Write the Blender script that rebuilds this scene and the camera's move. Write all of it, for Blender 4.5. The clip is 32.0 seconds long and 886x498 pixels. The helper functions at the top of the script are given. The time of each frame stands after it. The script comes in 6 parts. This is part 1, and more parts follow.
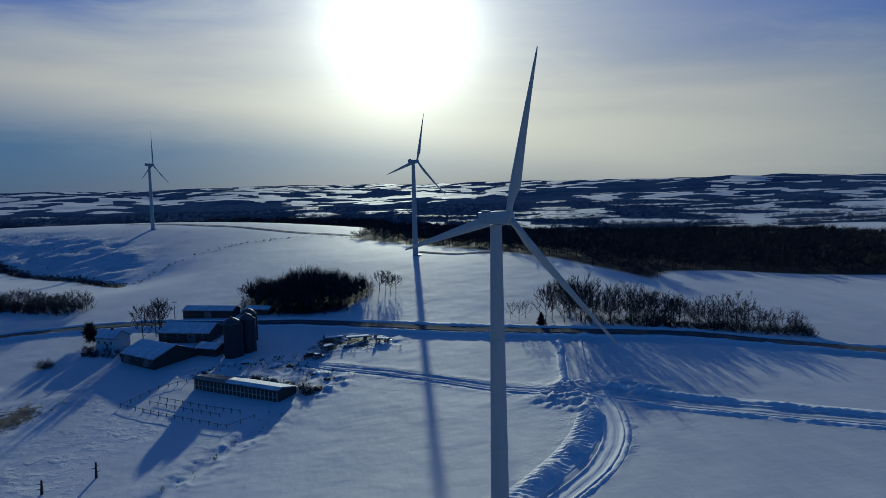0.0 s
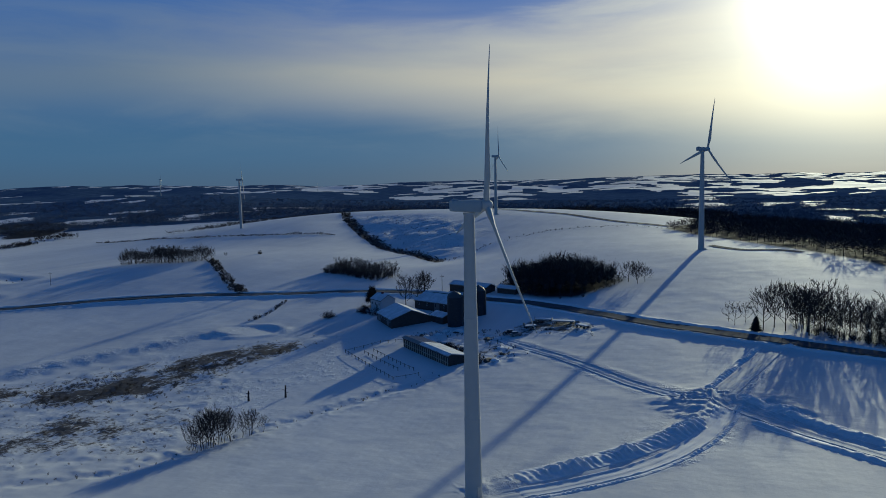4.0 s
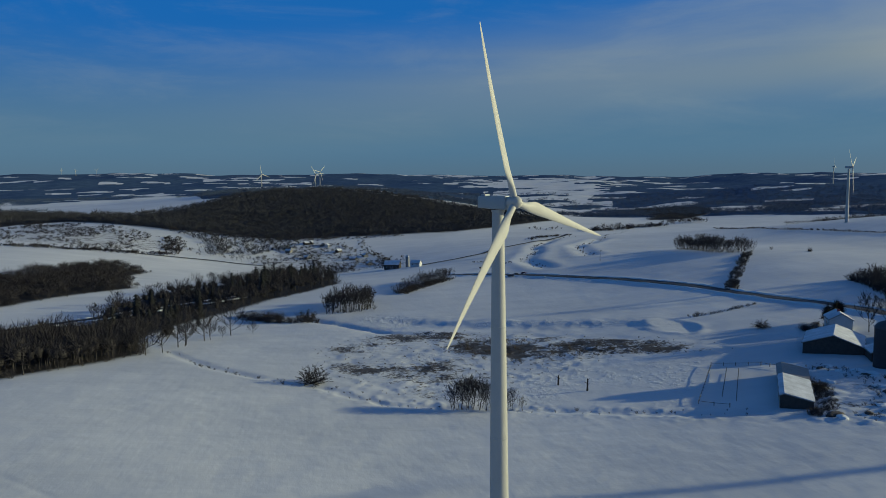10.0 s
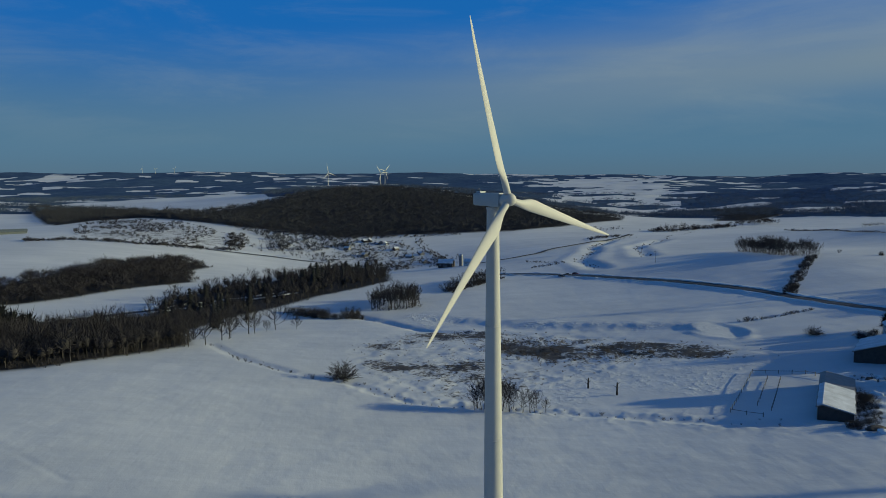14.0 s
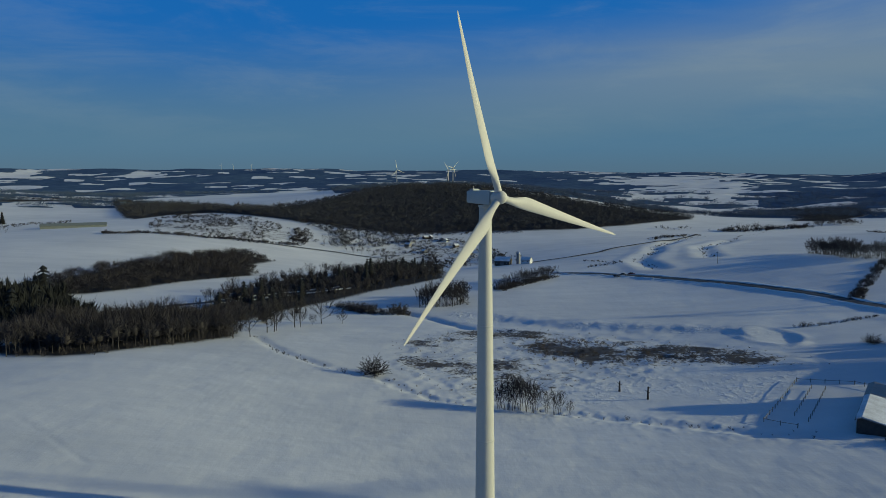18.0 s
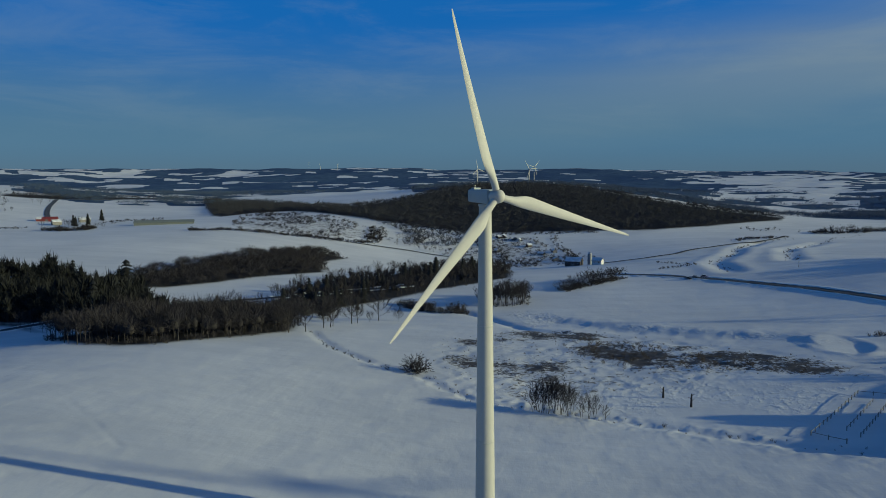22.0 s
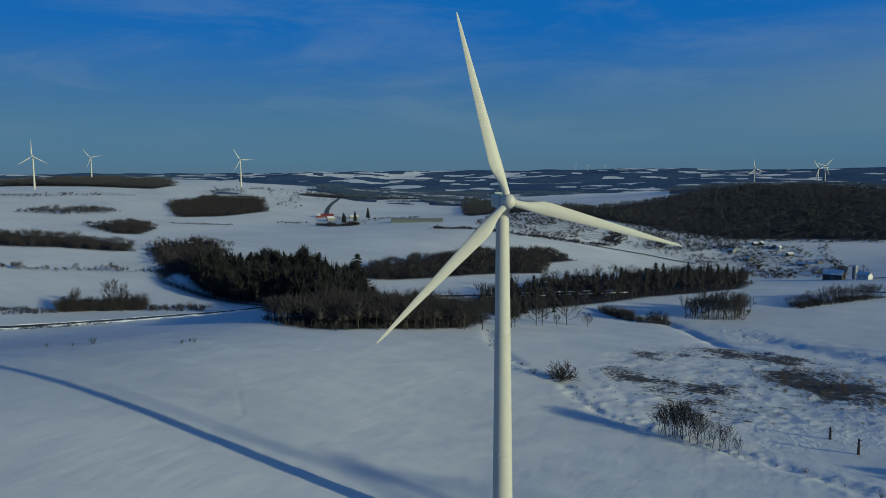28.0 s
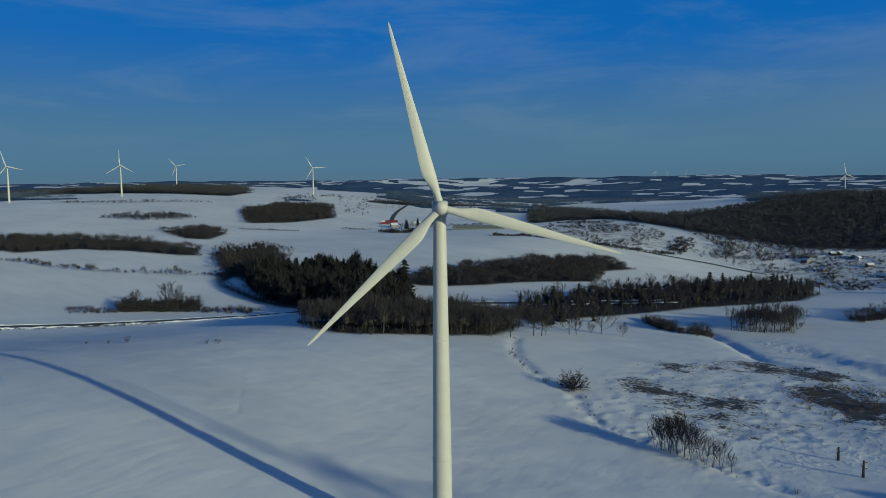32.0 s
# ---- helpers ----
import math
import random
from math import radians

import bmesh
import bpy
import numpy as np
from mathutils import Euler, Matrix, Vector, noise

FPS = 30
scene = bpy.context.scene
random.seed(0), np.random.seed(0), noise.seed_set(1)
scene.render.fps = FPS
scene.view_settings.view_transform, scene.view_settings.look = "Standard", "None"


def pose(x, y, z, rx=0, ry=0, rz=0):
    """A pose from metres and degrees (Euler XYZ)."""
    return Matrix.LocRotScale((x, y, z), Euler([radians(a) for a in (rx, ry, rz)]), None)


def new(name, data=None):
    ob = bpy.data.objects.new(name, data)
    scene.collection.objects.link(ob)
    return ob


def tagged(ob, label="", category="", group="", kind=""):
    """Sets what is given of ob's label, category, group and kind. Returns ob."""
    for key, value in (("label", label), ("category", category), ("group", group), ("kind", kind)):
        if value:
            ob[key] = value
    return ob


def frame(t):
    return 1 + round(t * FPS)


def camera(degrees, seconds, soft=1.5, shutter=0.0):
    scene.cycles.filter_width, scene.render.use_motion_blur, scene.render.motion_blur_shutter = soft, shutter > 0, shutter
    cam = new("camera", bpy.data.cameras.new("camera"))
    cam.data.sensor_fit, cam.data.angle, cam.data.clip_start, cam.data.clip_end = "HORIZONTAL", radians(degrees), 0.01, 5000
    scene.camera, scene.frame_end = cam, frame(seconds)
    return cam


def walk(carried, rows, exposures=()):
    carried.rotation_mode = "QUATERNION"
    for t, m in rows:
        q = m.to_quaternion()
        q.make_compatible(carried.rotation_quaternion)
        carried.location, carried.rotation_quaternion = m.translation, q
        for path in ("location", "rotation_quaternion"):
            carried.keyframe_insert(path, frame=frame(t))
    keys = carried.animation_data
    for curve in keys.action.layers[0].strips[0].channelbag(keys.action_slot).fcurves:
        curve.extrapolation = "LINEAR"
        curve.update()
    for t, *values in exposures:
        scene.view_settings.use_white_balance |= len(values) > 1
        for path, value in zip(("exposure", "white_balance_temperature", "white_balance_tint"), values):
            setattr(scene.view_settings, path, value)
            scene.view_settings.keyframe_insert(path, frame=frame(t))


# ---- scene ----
cam = camera(64.7, 32.0, soft=0.85)
# t, x, y, z, yaw, pitch, roll: metres from the foot of the large turbine, degrees
ROWS = [
    (0, -22.98, -102.8, 54.75, -8.34, -5.25, 1.25),
    (0.2, -21.52, -103.13, 54.72, -7.6, -5.25, 1.25),
    (0.3, -18.13, -103.97, 54.65, -5.89, -5.23, 1.25),
    (0.4, -14.74, -104.8, 54.58, -4.18, -5.22, 1.24),
    (0.5, -11.35, -105.63, 54.51, -2.47, -5.2, 1.24),
    (0.6, -7.96, -106.47, 54.44, -0.75, -5.18, 1.24),
    (0.7, -4.57, -107.3, 54.37, 0.96, -5.17, 1.23),
    (0.8, -1.18, -108.13, 54.3, 2.67, -5.15, 1.23),
    (1, 1.37, -108.3, 54.27, 4.01, -5.2, 1.19),
    (1.5, 7.76, -108.71, 54.22, 7.34, -5.31, 1.09),
    (2, 13.92, -109.03, 54.23, 9.57, -5.3, 1.05),
    (2.5, 20.67, -108.8, 54.13, 11.47, -5.35, 1.1),
    (4.5, 50.95, -102.8, 53.44, 30.08, -5.47, 1.08),
    (5, 57.27, -100.18, 53.43, 34.93, -5.54, 0.99),
    (5.5, 61.77, -97.51, 53.57, 38.08, -5.63, 1.11),
    (6, 66.05, -93.58, 53.71, 40.32, -5.71, 1.05),
    (6.5, 71.05, -88.28, 53.74, 42.91, -5.72, 1),
    (7, 75.98, -82.35, 53.78, 47.85, -5.66, 0.95),
    (7.5, 80.84, -75.88, 53.77, 52.53, -5.64, 0.89),
    (7.9, 84.71, -71.13, 53.81, 55.18, -5.58, 0.82),
    (8, 85.59, -68.6, 53.76, 56.57, -5.58, 0.82),
    (8.1, 86.85, -64.98, 53.7, 58.56, -5.58, 0.81),
    (8.2, 88.11, -61.37, 53.63, 60.55, -5.59, 0.8),
    (8.3, 89.37, -57.75, 53.56, 62.54, -5.59, 0.8),
    (8.4, 90.64, -54.14, 53.49, 64.53, -5.59, 0.79),
    (8.5, 91.9, -50.52, 53.42, 66.52, -5.59, 0.78),
    (8.6, 93.16, -46.9, 53.35, 68.51, -5.59, 0.77),
    (8.7, 94.42, -43.29, 53.28, 70.5, -5.59, 0.77),
    (8.8, 95.68, -39.67, 53.21, 72.49, -5.59, 0.76),
    (8.9, 96.94, -36.06, 53.15, 74.48, -5.59, 0.75),
    (9, 98.2, -32.44, 53.08, 76.47, -5.59, 0.74),
    (9.1, 98.26, -32.06, 53.06, 76.64, -5.59, 0.74),
    (10, 98.7, -29.3, 52.94, 77.93, -5.59, 0.68),
    (11, 98.9, -26.7, 52.89, 79.15, -5.62, 0.62),
    (12, 99.04, -24.31, 52.78, 80.44, -5.62, 0.56),
    (13, 99.24, -21.62, 52.56, 81.93, -5.59, 0.53),
    (14, 99.24, -18.68, 52.49, 83.39, -5.61, 0.51),
    (14.5, 99.11, -17.27, 52.42, 84.09, -5.69, 0.47),
    (16.5, 99.1, -11.89, 52.26, 86.93, -5.7, 0.37),
    (17, 98.98, -10.56, 52.26, 87.64, -5.73, 0.35),
    (18, 99.25, -7.38, 52.42, 89.19, -5.8, 0.3),
    (19, 99.27, -4.35, 52.46, 90.71, -5.78, 0.31),
    (20, 99.13, -1.72, 52.33, 92.24, -5.79, 0.34),
    (21, 98.87, 1.26, 52.32, 94.03, -5.8, 0.37),
    (22, 98.58, 4.51, 52.31, 96.05, -5.83, 0.35),
    (23, 97.97, 7.67, 52.31, 98.02, -5.9, 0.33),
    (24, 97.65, 10.61, 52.27, 99.92, -5.91, 0.31),
    (24.5, 97.57, 11.93, 52.21, 100.61, -5.93, 0.33),
    (25.5, 97.31, 14.77, 52.14, 102.34, -5.95, 0.33),
    (26.1, 97.15, 16.48, 52.1, 103.37, -5.96, 0.32),
    (26.6, 91.37, 30.1, 52.38, 112.38, -5.76, 0.39),
    (27, 90.36, 32.65, 52.44, 114.36, -5.73, 0.4),
    (27.5, 89.35, 35.3, 52.48, 116.31, -5.68, 0.44),
    (28, 88.32, 37.76, 52.54, 117.99, -5.6, 0.48),
    (28.5, 87.41, 40.19, 52.45, 119.17, -5.52, 0.46),
    (29, 86.29, 42.55, 52.38, 119.82, -5.46, 0.47),
    (29.5, 85.06, 44.84, 52.34, 120.42, -5.4, 0.46),
    (30, 83.68, 47.08, 52.33, 121.42, -5.32, 0.46),
    (30.5, 82.27, 49.46, 52.35, 122.34, -5.24, 0.46),
    (31, 81.15, 51.66, 52.33, 123.14, -5.13, 0.45),
    (31.5, 80.17, 53.48, 52.34, 123.84, -5.03, 0.46),
    (32, 79.41, 54.84, 52.32, 124.33, -4.97, 0.57),
]
EXPOSURES = [(0.0, -0.46, 5250, 4), (2.5, -0.38, 5400, 3), (5.0, -0.08, 6250, 1), (8.0, 0.15, 6800, 0), (9.0, 0.21, 6900, -1), (20.0, 0.20, 6800, -4), (27.0, 0.15, 6450, -6), (32.0, 0.15, 6400, -6)]
walk(cam, [(t, pose(x, y, z, 90 + pitch, roll, yaw)) for t, x, y, z, yaw, pitch, roll in ROWS], EXPOSURES)

# ---- light: low winter sun behind thin cloud, deep blue sky ----
SUN_AZ, SUN_EL = radians(5.2), radians(12.5)      # clockwise from +y, above the horizon
SUN_DIR = Vector((math.sin(SUN_AZ) * math.cos(SUN_EL), math.cos(SUN_AZ) * math.cos(SUN_EL), math.sin(SUN_EL)))
sun = new("sun", bpy.data.lights.new("sun", "SUN"))
sun.data.energy, sun.data.angle, sun.data.color = 3.25, radians(0.8), (1.0, 0.925, 0.63)
sun.rotation_mode = "QUATERNION"
sun.rotation_quaternion = SUN_DIR.to_track_quat("Z", "Y")
sun.location = SUN_DIR * 900

world = bpy.data.worlds.new("winter_sky")
scene.world = world
world.use_nodes = True
wt = world.node_tree
wt.nodes.clear()


def wnode(kind, **values):
    n = wt.nodes.new(kind)
    for key, value in values.items():
        n.inputs[key].default_value = value
    return n


def wmath(op, a, b=None, c=None, clamp=False):
    n = wt.nodes.new("ShaderNodeMath")
    n.operation, n.use_clamp = op, clamp
    for i, v in enumerate((a, b, c)):
        if v is None:
            continue
        if isinstance(v, (int, float)):
            n.inputs[i].default_value = v
        else:
            wt.links.new(v, n.inputs[i])
    return n.outputs[0]


def wmix(fac, a, b, blend="MIX"):
    n = wt.nodes.new("ShaderNodeMix")
    n.data_type, n.blend_type = "RGBA", blend
    for key, v in ((0, fac), (6, a), (7, b)):
        if isinstance(v, (int, float)):
            n.inputs[key].default_value = v
        elif isinstance(v, tuple):
            n.inputs[key].default_value = (*v, 1)
        else:
            wt.links.new(v, n.inputs[key])
    return n.outputs[2]


def wrange(v, a, b, c=0.0, d=1.0, smooth=True):
    n = wt.nodes.new("ShaderNodeMapRange")
    n.interpolation_type = "SMOOTHSTEP" if smooth else "LINEAR"
    wt.links.new(v, n.inputs[0])
    for i, q in enumerate((a, b, c, d)):
        n.inputs[i + 1].default_value = q
    return n.outputs[0]


sky = wt.nodes.new("ShaderNodeTexSky")
sky.sky_type, sky.sun_disc = "NISHITA", False
sky.sun_elevation, sky.sun_rotation = SUN_EL, SUN_AZ
sky.altitude, sky.air_density, sky.dust_density, sky.ozone_density = 600, 1.0, 0.6, 3.0
where = wt.nodes.new("ShaderNodeTexCoord")
split = wt.nodes.new("ShaderNodeSeparateXYZ")
wt.links.new(where.outputs["Generated"], split.inputs[0])
up = split.outputs[2]
dot = wt.nodes.new("ShaderNodeVectorMath")
dot.operation = "DOT_PRODUCT"
wt.links.new(where.outputs["Generated"], dot.inputs[0])
dot.inputs[1].default_value = SUN_DIR
near_sun = wmath("MAXIMUM", dot.outputs["Value"], 0.0)
# streaked high cloud: noise stretched along the horizon
stretch = wt.nodes.new("ShaderNodeMapping")
stretch.inputs["Scale"].default_value = (0.8, 0.8, 7.0)
stretch.inputs["Rotation"].default_value = (radians(2), radians(-3), 0)
wt.links.new(where.outputs["Generated"], stretch.inputs[0])
streak = wnode("ShaderNodeTexNoise", Scale=2.0, Detail=5.0, Roughness=0.5, Distortion=0.3)
wt.links.new(stretch.outputs[0], streak.inputs["Vector"])
wisp = wrange(streak.outputs[0], 0.22, 0.78)
# the veil of cloud lies in a slanting band, highest a little west of the sun
slant = wt.nodes.new("ShaderNodeVectorMath")
slant.operation = "DOT_PRODUCT"
wt.links.new(where.outputs["Generated"], slant.inputs[0])
slant.inputs[1].default_value = (-math.sin(radians(45)), math.cos(radians(45)), 0)
middle = wmath("MULTIPLY_ADD", slant.outputs["Value"], 0.19, -0.03)
off = wmath("SUBTRACT", up, wmath("ADD", middle, wmath("MULTIPLY_ADD", wisp, 0.03, -0.015)))
east = wt.nodes.new("ShaderNodeVectorMath")
east.operation = "DOT_PRODUCT"
wt.links.new(where.outputs["Generated"], east.inputs[0])
east.inputs[1].default_value = (math.sin(radians(32)) * 0.96, math.cos(radians(32)) * 0.96, 0.28)
fade = wmath("MULTIPLY", off, wrange(east.outputs["Value"], 0.62, 0.93, 1.0, 0.36))
band = wmath("MULTIPLY", wrange(off, -0.095, 0.0), wrange(fade, 0.118, 0.0))
toward = wrange(dot.outputs["Value"], -0.42, 0.90)
veil = wmath("MULTIPLY", band, wmath("MULTIPLY_ADD", wisp, 0.35, 0.65))
veil = wmath("MULTIPLY", veil, wmath("MULTIPLY_ADD", toward, 0.86, 0.04), clamp=True)
# colours of the open sky by height
deep = wmix(wrange(up, 0.05, 0.22), (0.066, 0.150, 0.275), (0.007, 0.110, 0.415))
deep = wmix(wrange(up, 0.30, 0.9), deep, (0.015, 0.060, 0.200))
low = wmix(wrange(up, -0.01, 0.05), (0.070, 0.128, 0.215), deep)
nish = wmix(1.0, sky.outputs[0], (0.05, 0.05, 0.05), "MULTIPLY")
open_sky = wmix(0.93, nish, low)
cloud = wmix(wrange(dot.outputs["Value"], 0.55, 0.99), (0.235, 0.265, 0.262), (0.80, 0.685, 0.50))
# thin high cirrus over the open sky, thicker towards the sun
comb = wt.nodes.new("ShaderNodeMapping")
comb.inputs["Scale"].default_value = (1.3, 1.3, 6.5)
comb.inputs["Rotation"].default_value = (radians(9), radians(-12), radians(20))
wt.links.new(where.outputs["Generated"], comb.inputs[0])
fibre = wnode("ShaderNodeTexNoise", Scale=2.6, Detail=8.0, Roughness=0.62, Distortion=0.5)
wt.links.new(comb.outputs[0], fibre.inputs["Vector"])
cirrus = wmath("MULTIPLY", wrange(fibre.outputs[0], 0.42, 0.70), wrange(up, 0.02, 0.12))
cirrus = wmath("MULTIPLY", cirrus, wmath("MULTIPLY_ADD", wmath("POWER", near_sun, 2.5), 0.26, 0.17), clamp=True)
clouded = wmix(cirrus, wmix(veil, open_sky, cloud), wmix(wrange(dot.outputs["Value"], 0.7, 0.99), (0.24, 0.285, 0.335), (0.66, 0.62, 0.52)))
# the sun's glow through the cloud
glow = wmath("ADD", wmath("MULTIPLY", wmath("POWER", near_sun, 300.0), 2.0), wmath("MULTIPLY", wmath("POWER", near_sun, 110.0), 0.40))
halo = wmath("ADD", wmath("MULTIPLY", wmath("POWER", near_sun, 36.0), 0.50), wmath("MULTIPLY", wmath("POWER", near_sun, 10.0), 0.14))
tint = wmix(1.0, wmix(1.0, (1.0, 0.93, 0.74), glow, "MULTIPLY"), wmix(1.0, (1.0, 0.85, 0.50), halo, "MULTIPLY"), "ADD")
lit = wmix(1.0, clouded, tint, "ADD")
back = wnode("ShaderNodeBackground", Strength=1.0)
wt.links.new(lit, back.inputs[0])
wout = wt.nodes.new("ShaderNodeOutputWorld")
wt.links.new(back.outputs[0], wout.inputs[0])


# ---- materials ----
def material(name, build):
    m = bpy.data.materials.new(name)
    m.use_nodes = True
    nt = m.node_tree
    build(nt, nt.nodes["Principled BSDF"])
    return m


def mnode(nt, kind, **values):
    n = nt.nodes.new(kind)
    for key, value in values.items():
        n.inputs[key].default_value = value
    return n


def mramp(nt, fac, *stops):
    n = nt.nodes.new("ShaderNodeValToRGB")
    n.color_ramp.elements[0].position, n.color_ramp.elements[0].color = stops[0][0], (*stops[0][1], 1)
    n.color_ramp.elements[1].position, n.color_ramp.elements[1].color = stops[-1][0], (*stops[-1][1], 1)
    for p, c in stops[1:-1]:
        e = n.color_ramp.elements.new(p)
        e.color = (*c, 1)
    nt.links.new(fac, n.inputs[0])
    return n.outputs[0]


def mmix(nt, fac, a, b, blend="MIX"):
    n = nt.nodes.new("ShaderNodeMix")
    n.data_type, n.blend_type = "RGBA", blend
    for key, v in ((0, fac), (6, a), (7, b)):
        if isinstance(v, (int, float)):
            n.inputs[key].default_value = v
        elif isinstance(v, tuple):
            n.inputs[key].default_value = (*v, 1)
        else:
            nt.links.new(v, n.inputs[key])
    return n.outputs[2]


def mmath(nt, op, a, b=0.0, clamp=False):
    n = nt.nodes.new("ShaderNodeMath")
    n.operation, n.use_clamp = op, clamp
    for i, v in enumerate((a, b)):
        if isinstance(v, (int, float)):
            n.inputs[i].default_value = v
        else:
            nt.links.new(v, n.inputs[i])
    return n.outputs[0]


def mrange(nt, v, a, b, c=0.0, d=1.0):
    n = nt.nodes.new("ShaderNodeMapRange")
    n.interpolation_type = "SMOOTHSTEP"
    nt.links.new(v, n.inputs[0])
    for i, q in enumerate((a, b, c, d)):
        n.inputs[i + 1].default_value = q
    return n.outputs[0]


def spot(nt, scale, detail=4.0, rough=0.55, coord="Object", stretch=None):
    tc = nt.nodes.new("ShaderNodeTexCoord")
    n = mnode(nt, "ShaderNodeTexNoise", Scale=scale, Detail=detail, Roughness=rough)
    if stretch:
        mp = nt.nodes.new("ShaderNodeMapping")
        mp.inputs["Scale"].default_value = stretch
        nt.links.new(tc.outputs[coord], mp.inputs[0])
        nt.links.new(mp.outputs[0], n.inputs["Vector"])
    else:
        nt.links.new(tc.outputs[coord], n.inputs["Vector"])
    return n.outputs[0]


def bump(nt, bsdf, height, strength, distance):
    b = mnode(nt, "ShaderNodeBump", Strength=strength, Distance=distance)
    nt.links.new(height, b.inputs["Height"])
    nt.links.new(b.outputs[0], bsdf.inputs["Normal"])


def plain(name, colour, rough=0.6, metal=0.0, var=0.25, scale=1.5, bumpy=0.0):
    """Colour with two scales of unevenness."""
    def build(nt, b):
        a, c = spot(nt, scale), spot(nt, scale * 9, 3.0)
        mix = mmath(nt, "ADD", mmath(nt, "MULTIPLY", a, 0.65), mmath(nt, "MULTIPLY", c, 0.35))
        dark = tuple(v * (1 - var) for v in colour)
        light = tuple(min(1, v * (1 + var)) for v in colour)
        nt.links.new(mramp(nt, mix, (0.3, dark), (0.7, light)), b.inputs["Base Color"])
        b.inputs["Roughness"].default_value, b.inputs["Metallic"].default_value = rough, metal
        if bumpy:
            bump(nt, b, mix, bumpy, 0.05)
    return material(name, build)


def bark(name, dark, light):
    """Bare wood, a little different on every tree."""
    def build(nt, b):
        g = nt.nodes.new("ShaderNodeNewGeometry")
        o = nt.nodes.new("ShaderNodeObjectInfo")
        r = mmath(nt, "FRACT", mmath(nt, "ADD", g.outputs["Random Per Island"], o.outputs["Random"]))
        n = mmath(nt, "ADD", mmath(nt, "MULTIPLY", r, 0.5), mmath(nt, "MULTIPLY", spot(nt, 0.05, 3.0), 0.5))
        nt.links.new(mramp(nt, n, (0.25, dark), (0.75, light)), b.inputs["Base Color"])
        b.inputs["Roughness"].default_value = 0.9
    return material(name, build)


def snow_ground(nt, b):
    at = nt.nodes.new("ShaderNodeAttribute")
    at.attribute_name = "cover"
    sp = nt.nodes.new("ShaderNodeSeparateColor")
    nt.links.new(at.outputs["Color"], sp.inputs[0])
    scrub, floor, far = sp.outputs[0], sp.outputs[1], sp.outputs[2]
    fine, mid, broad = spot(nt, 0.9, 6.0, 0.6), spot(nt, 0.12, 5.0), spot(nt, 0.012, 4.0)
    drift = spot(nt, 0.10, 5.0, 0.6, stretch=(1.0, 0.22, 1.0))
    white = mramp(nt, mmath(nt, "ADD", mmath(nt, "MULTIPLY", broad, 0.6), mmath(nt, "MULTIPLY", drift, 0.4)),
                  (0.32, (0.46, 0.475, 0.51)), (0.62, (0.61, 0.615, 0.63)))
    # dead grass and weeds standing through the snow
    weeds = spot(nt, 0.19, 9.0, 0.78, stretch=(0.8, 0.62, 1.0))
    brown = mramp(nt, spot(nt, 0.35, 5.0, 0.7), (0.30, (0.022, 0.019, 0.018)), (0.5, (0.046, 0.038, 0.033)), (0.72, (0.105, 0.086, 0.074)))
    show = mrange(nt, mmath(nt, "ADD", mmath(nt, "ADD", mmath(nt, "MULTIPLY", weeds, 0.62), mmath(nt, "MULTIPLY", fine, 0.38)), mmath(nt, "MULTIPLY", scrub, 0.55)), 0.82, 0.93)
    col = mmix(nt, mmath(nt, "MULTIPLY", show, mrange(nt, scrub, 0.0, 0.15)), white, brown)
    # fallen leaves under the woods, painted near black to hold the trees' shade
    shaded_litter = mramp(nt, spot(nt, 0.2, 6.0, 0.7), (0.4, (0.010, 0.0095, 0.011)), (0.70, (0.024, 0.022, 0.023)), (0.86, (0.06, 0.06, 0.065)))
    col = mmix(nt, floor, col, shaded_litter)
    # tone of far wooded ground, blued to carry the haze of distance
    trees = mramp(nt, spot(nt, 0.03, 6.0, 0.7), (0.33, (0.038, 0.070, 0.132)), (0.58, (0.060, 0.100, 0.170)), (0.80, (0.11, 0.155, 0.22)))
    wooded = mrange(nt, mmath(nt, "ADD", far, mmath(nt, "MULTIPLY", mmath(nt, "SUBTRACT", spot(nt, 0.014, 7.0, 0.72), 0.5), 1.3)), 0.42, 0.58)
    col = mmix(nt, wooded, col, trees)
    nt.links.new(col, b.inputs["Base Color"])
    b.inputs["Roughness"].default_value = 0.76
    shine = mmath(nt, "MULTIPLY", mmath(nt, "SUBTRACT", 1.0, mmath(nt, "MAXIMUM", wooded, floor)), 0.40)
    nt.links.new(shine, b.inputs["Specular IOR Level"])
    clods = mmath(nt, "MULTIPLY", at.outputs["Alpha"], mmath(nt, "ADD", mmath(nt, "MULTIPLY", mrange(nt, spot(nt, 0.30, 5.0, 0.65), 0.42, 0.72), 2.0), mmath(nt, "MULTIPLY", spot(nt, 0.8, 3.0, 0.6), 0.8)))
    comb = spot(nt, 0.45, 5.0, 0.62, stretch=(0.28, 1.0, 1.0))
    relief = mmath(nt, "ADD", mmath(nt, "ADD", mmath(nt, "MULTIPLY", fine, 0.10), mmath(nt, "MULTIPLY", comb, 0.45)), mmath(nt, "ADD", mid, mmath(nt, "MULTIPLY", drift, 1.2)))
    bump(nt, b, mmath(nt, "ADD", mmath(nt, "MULTIPLY", relief, 0.55), clods), 0.45, 0.6)


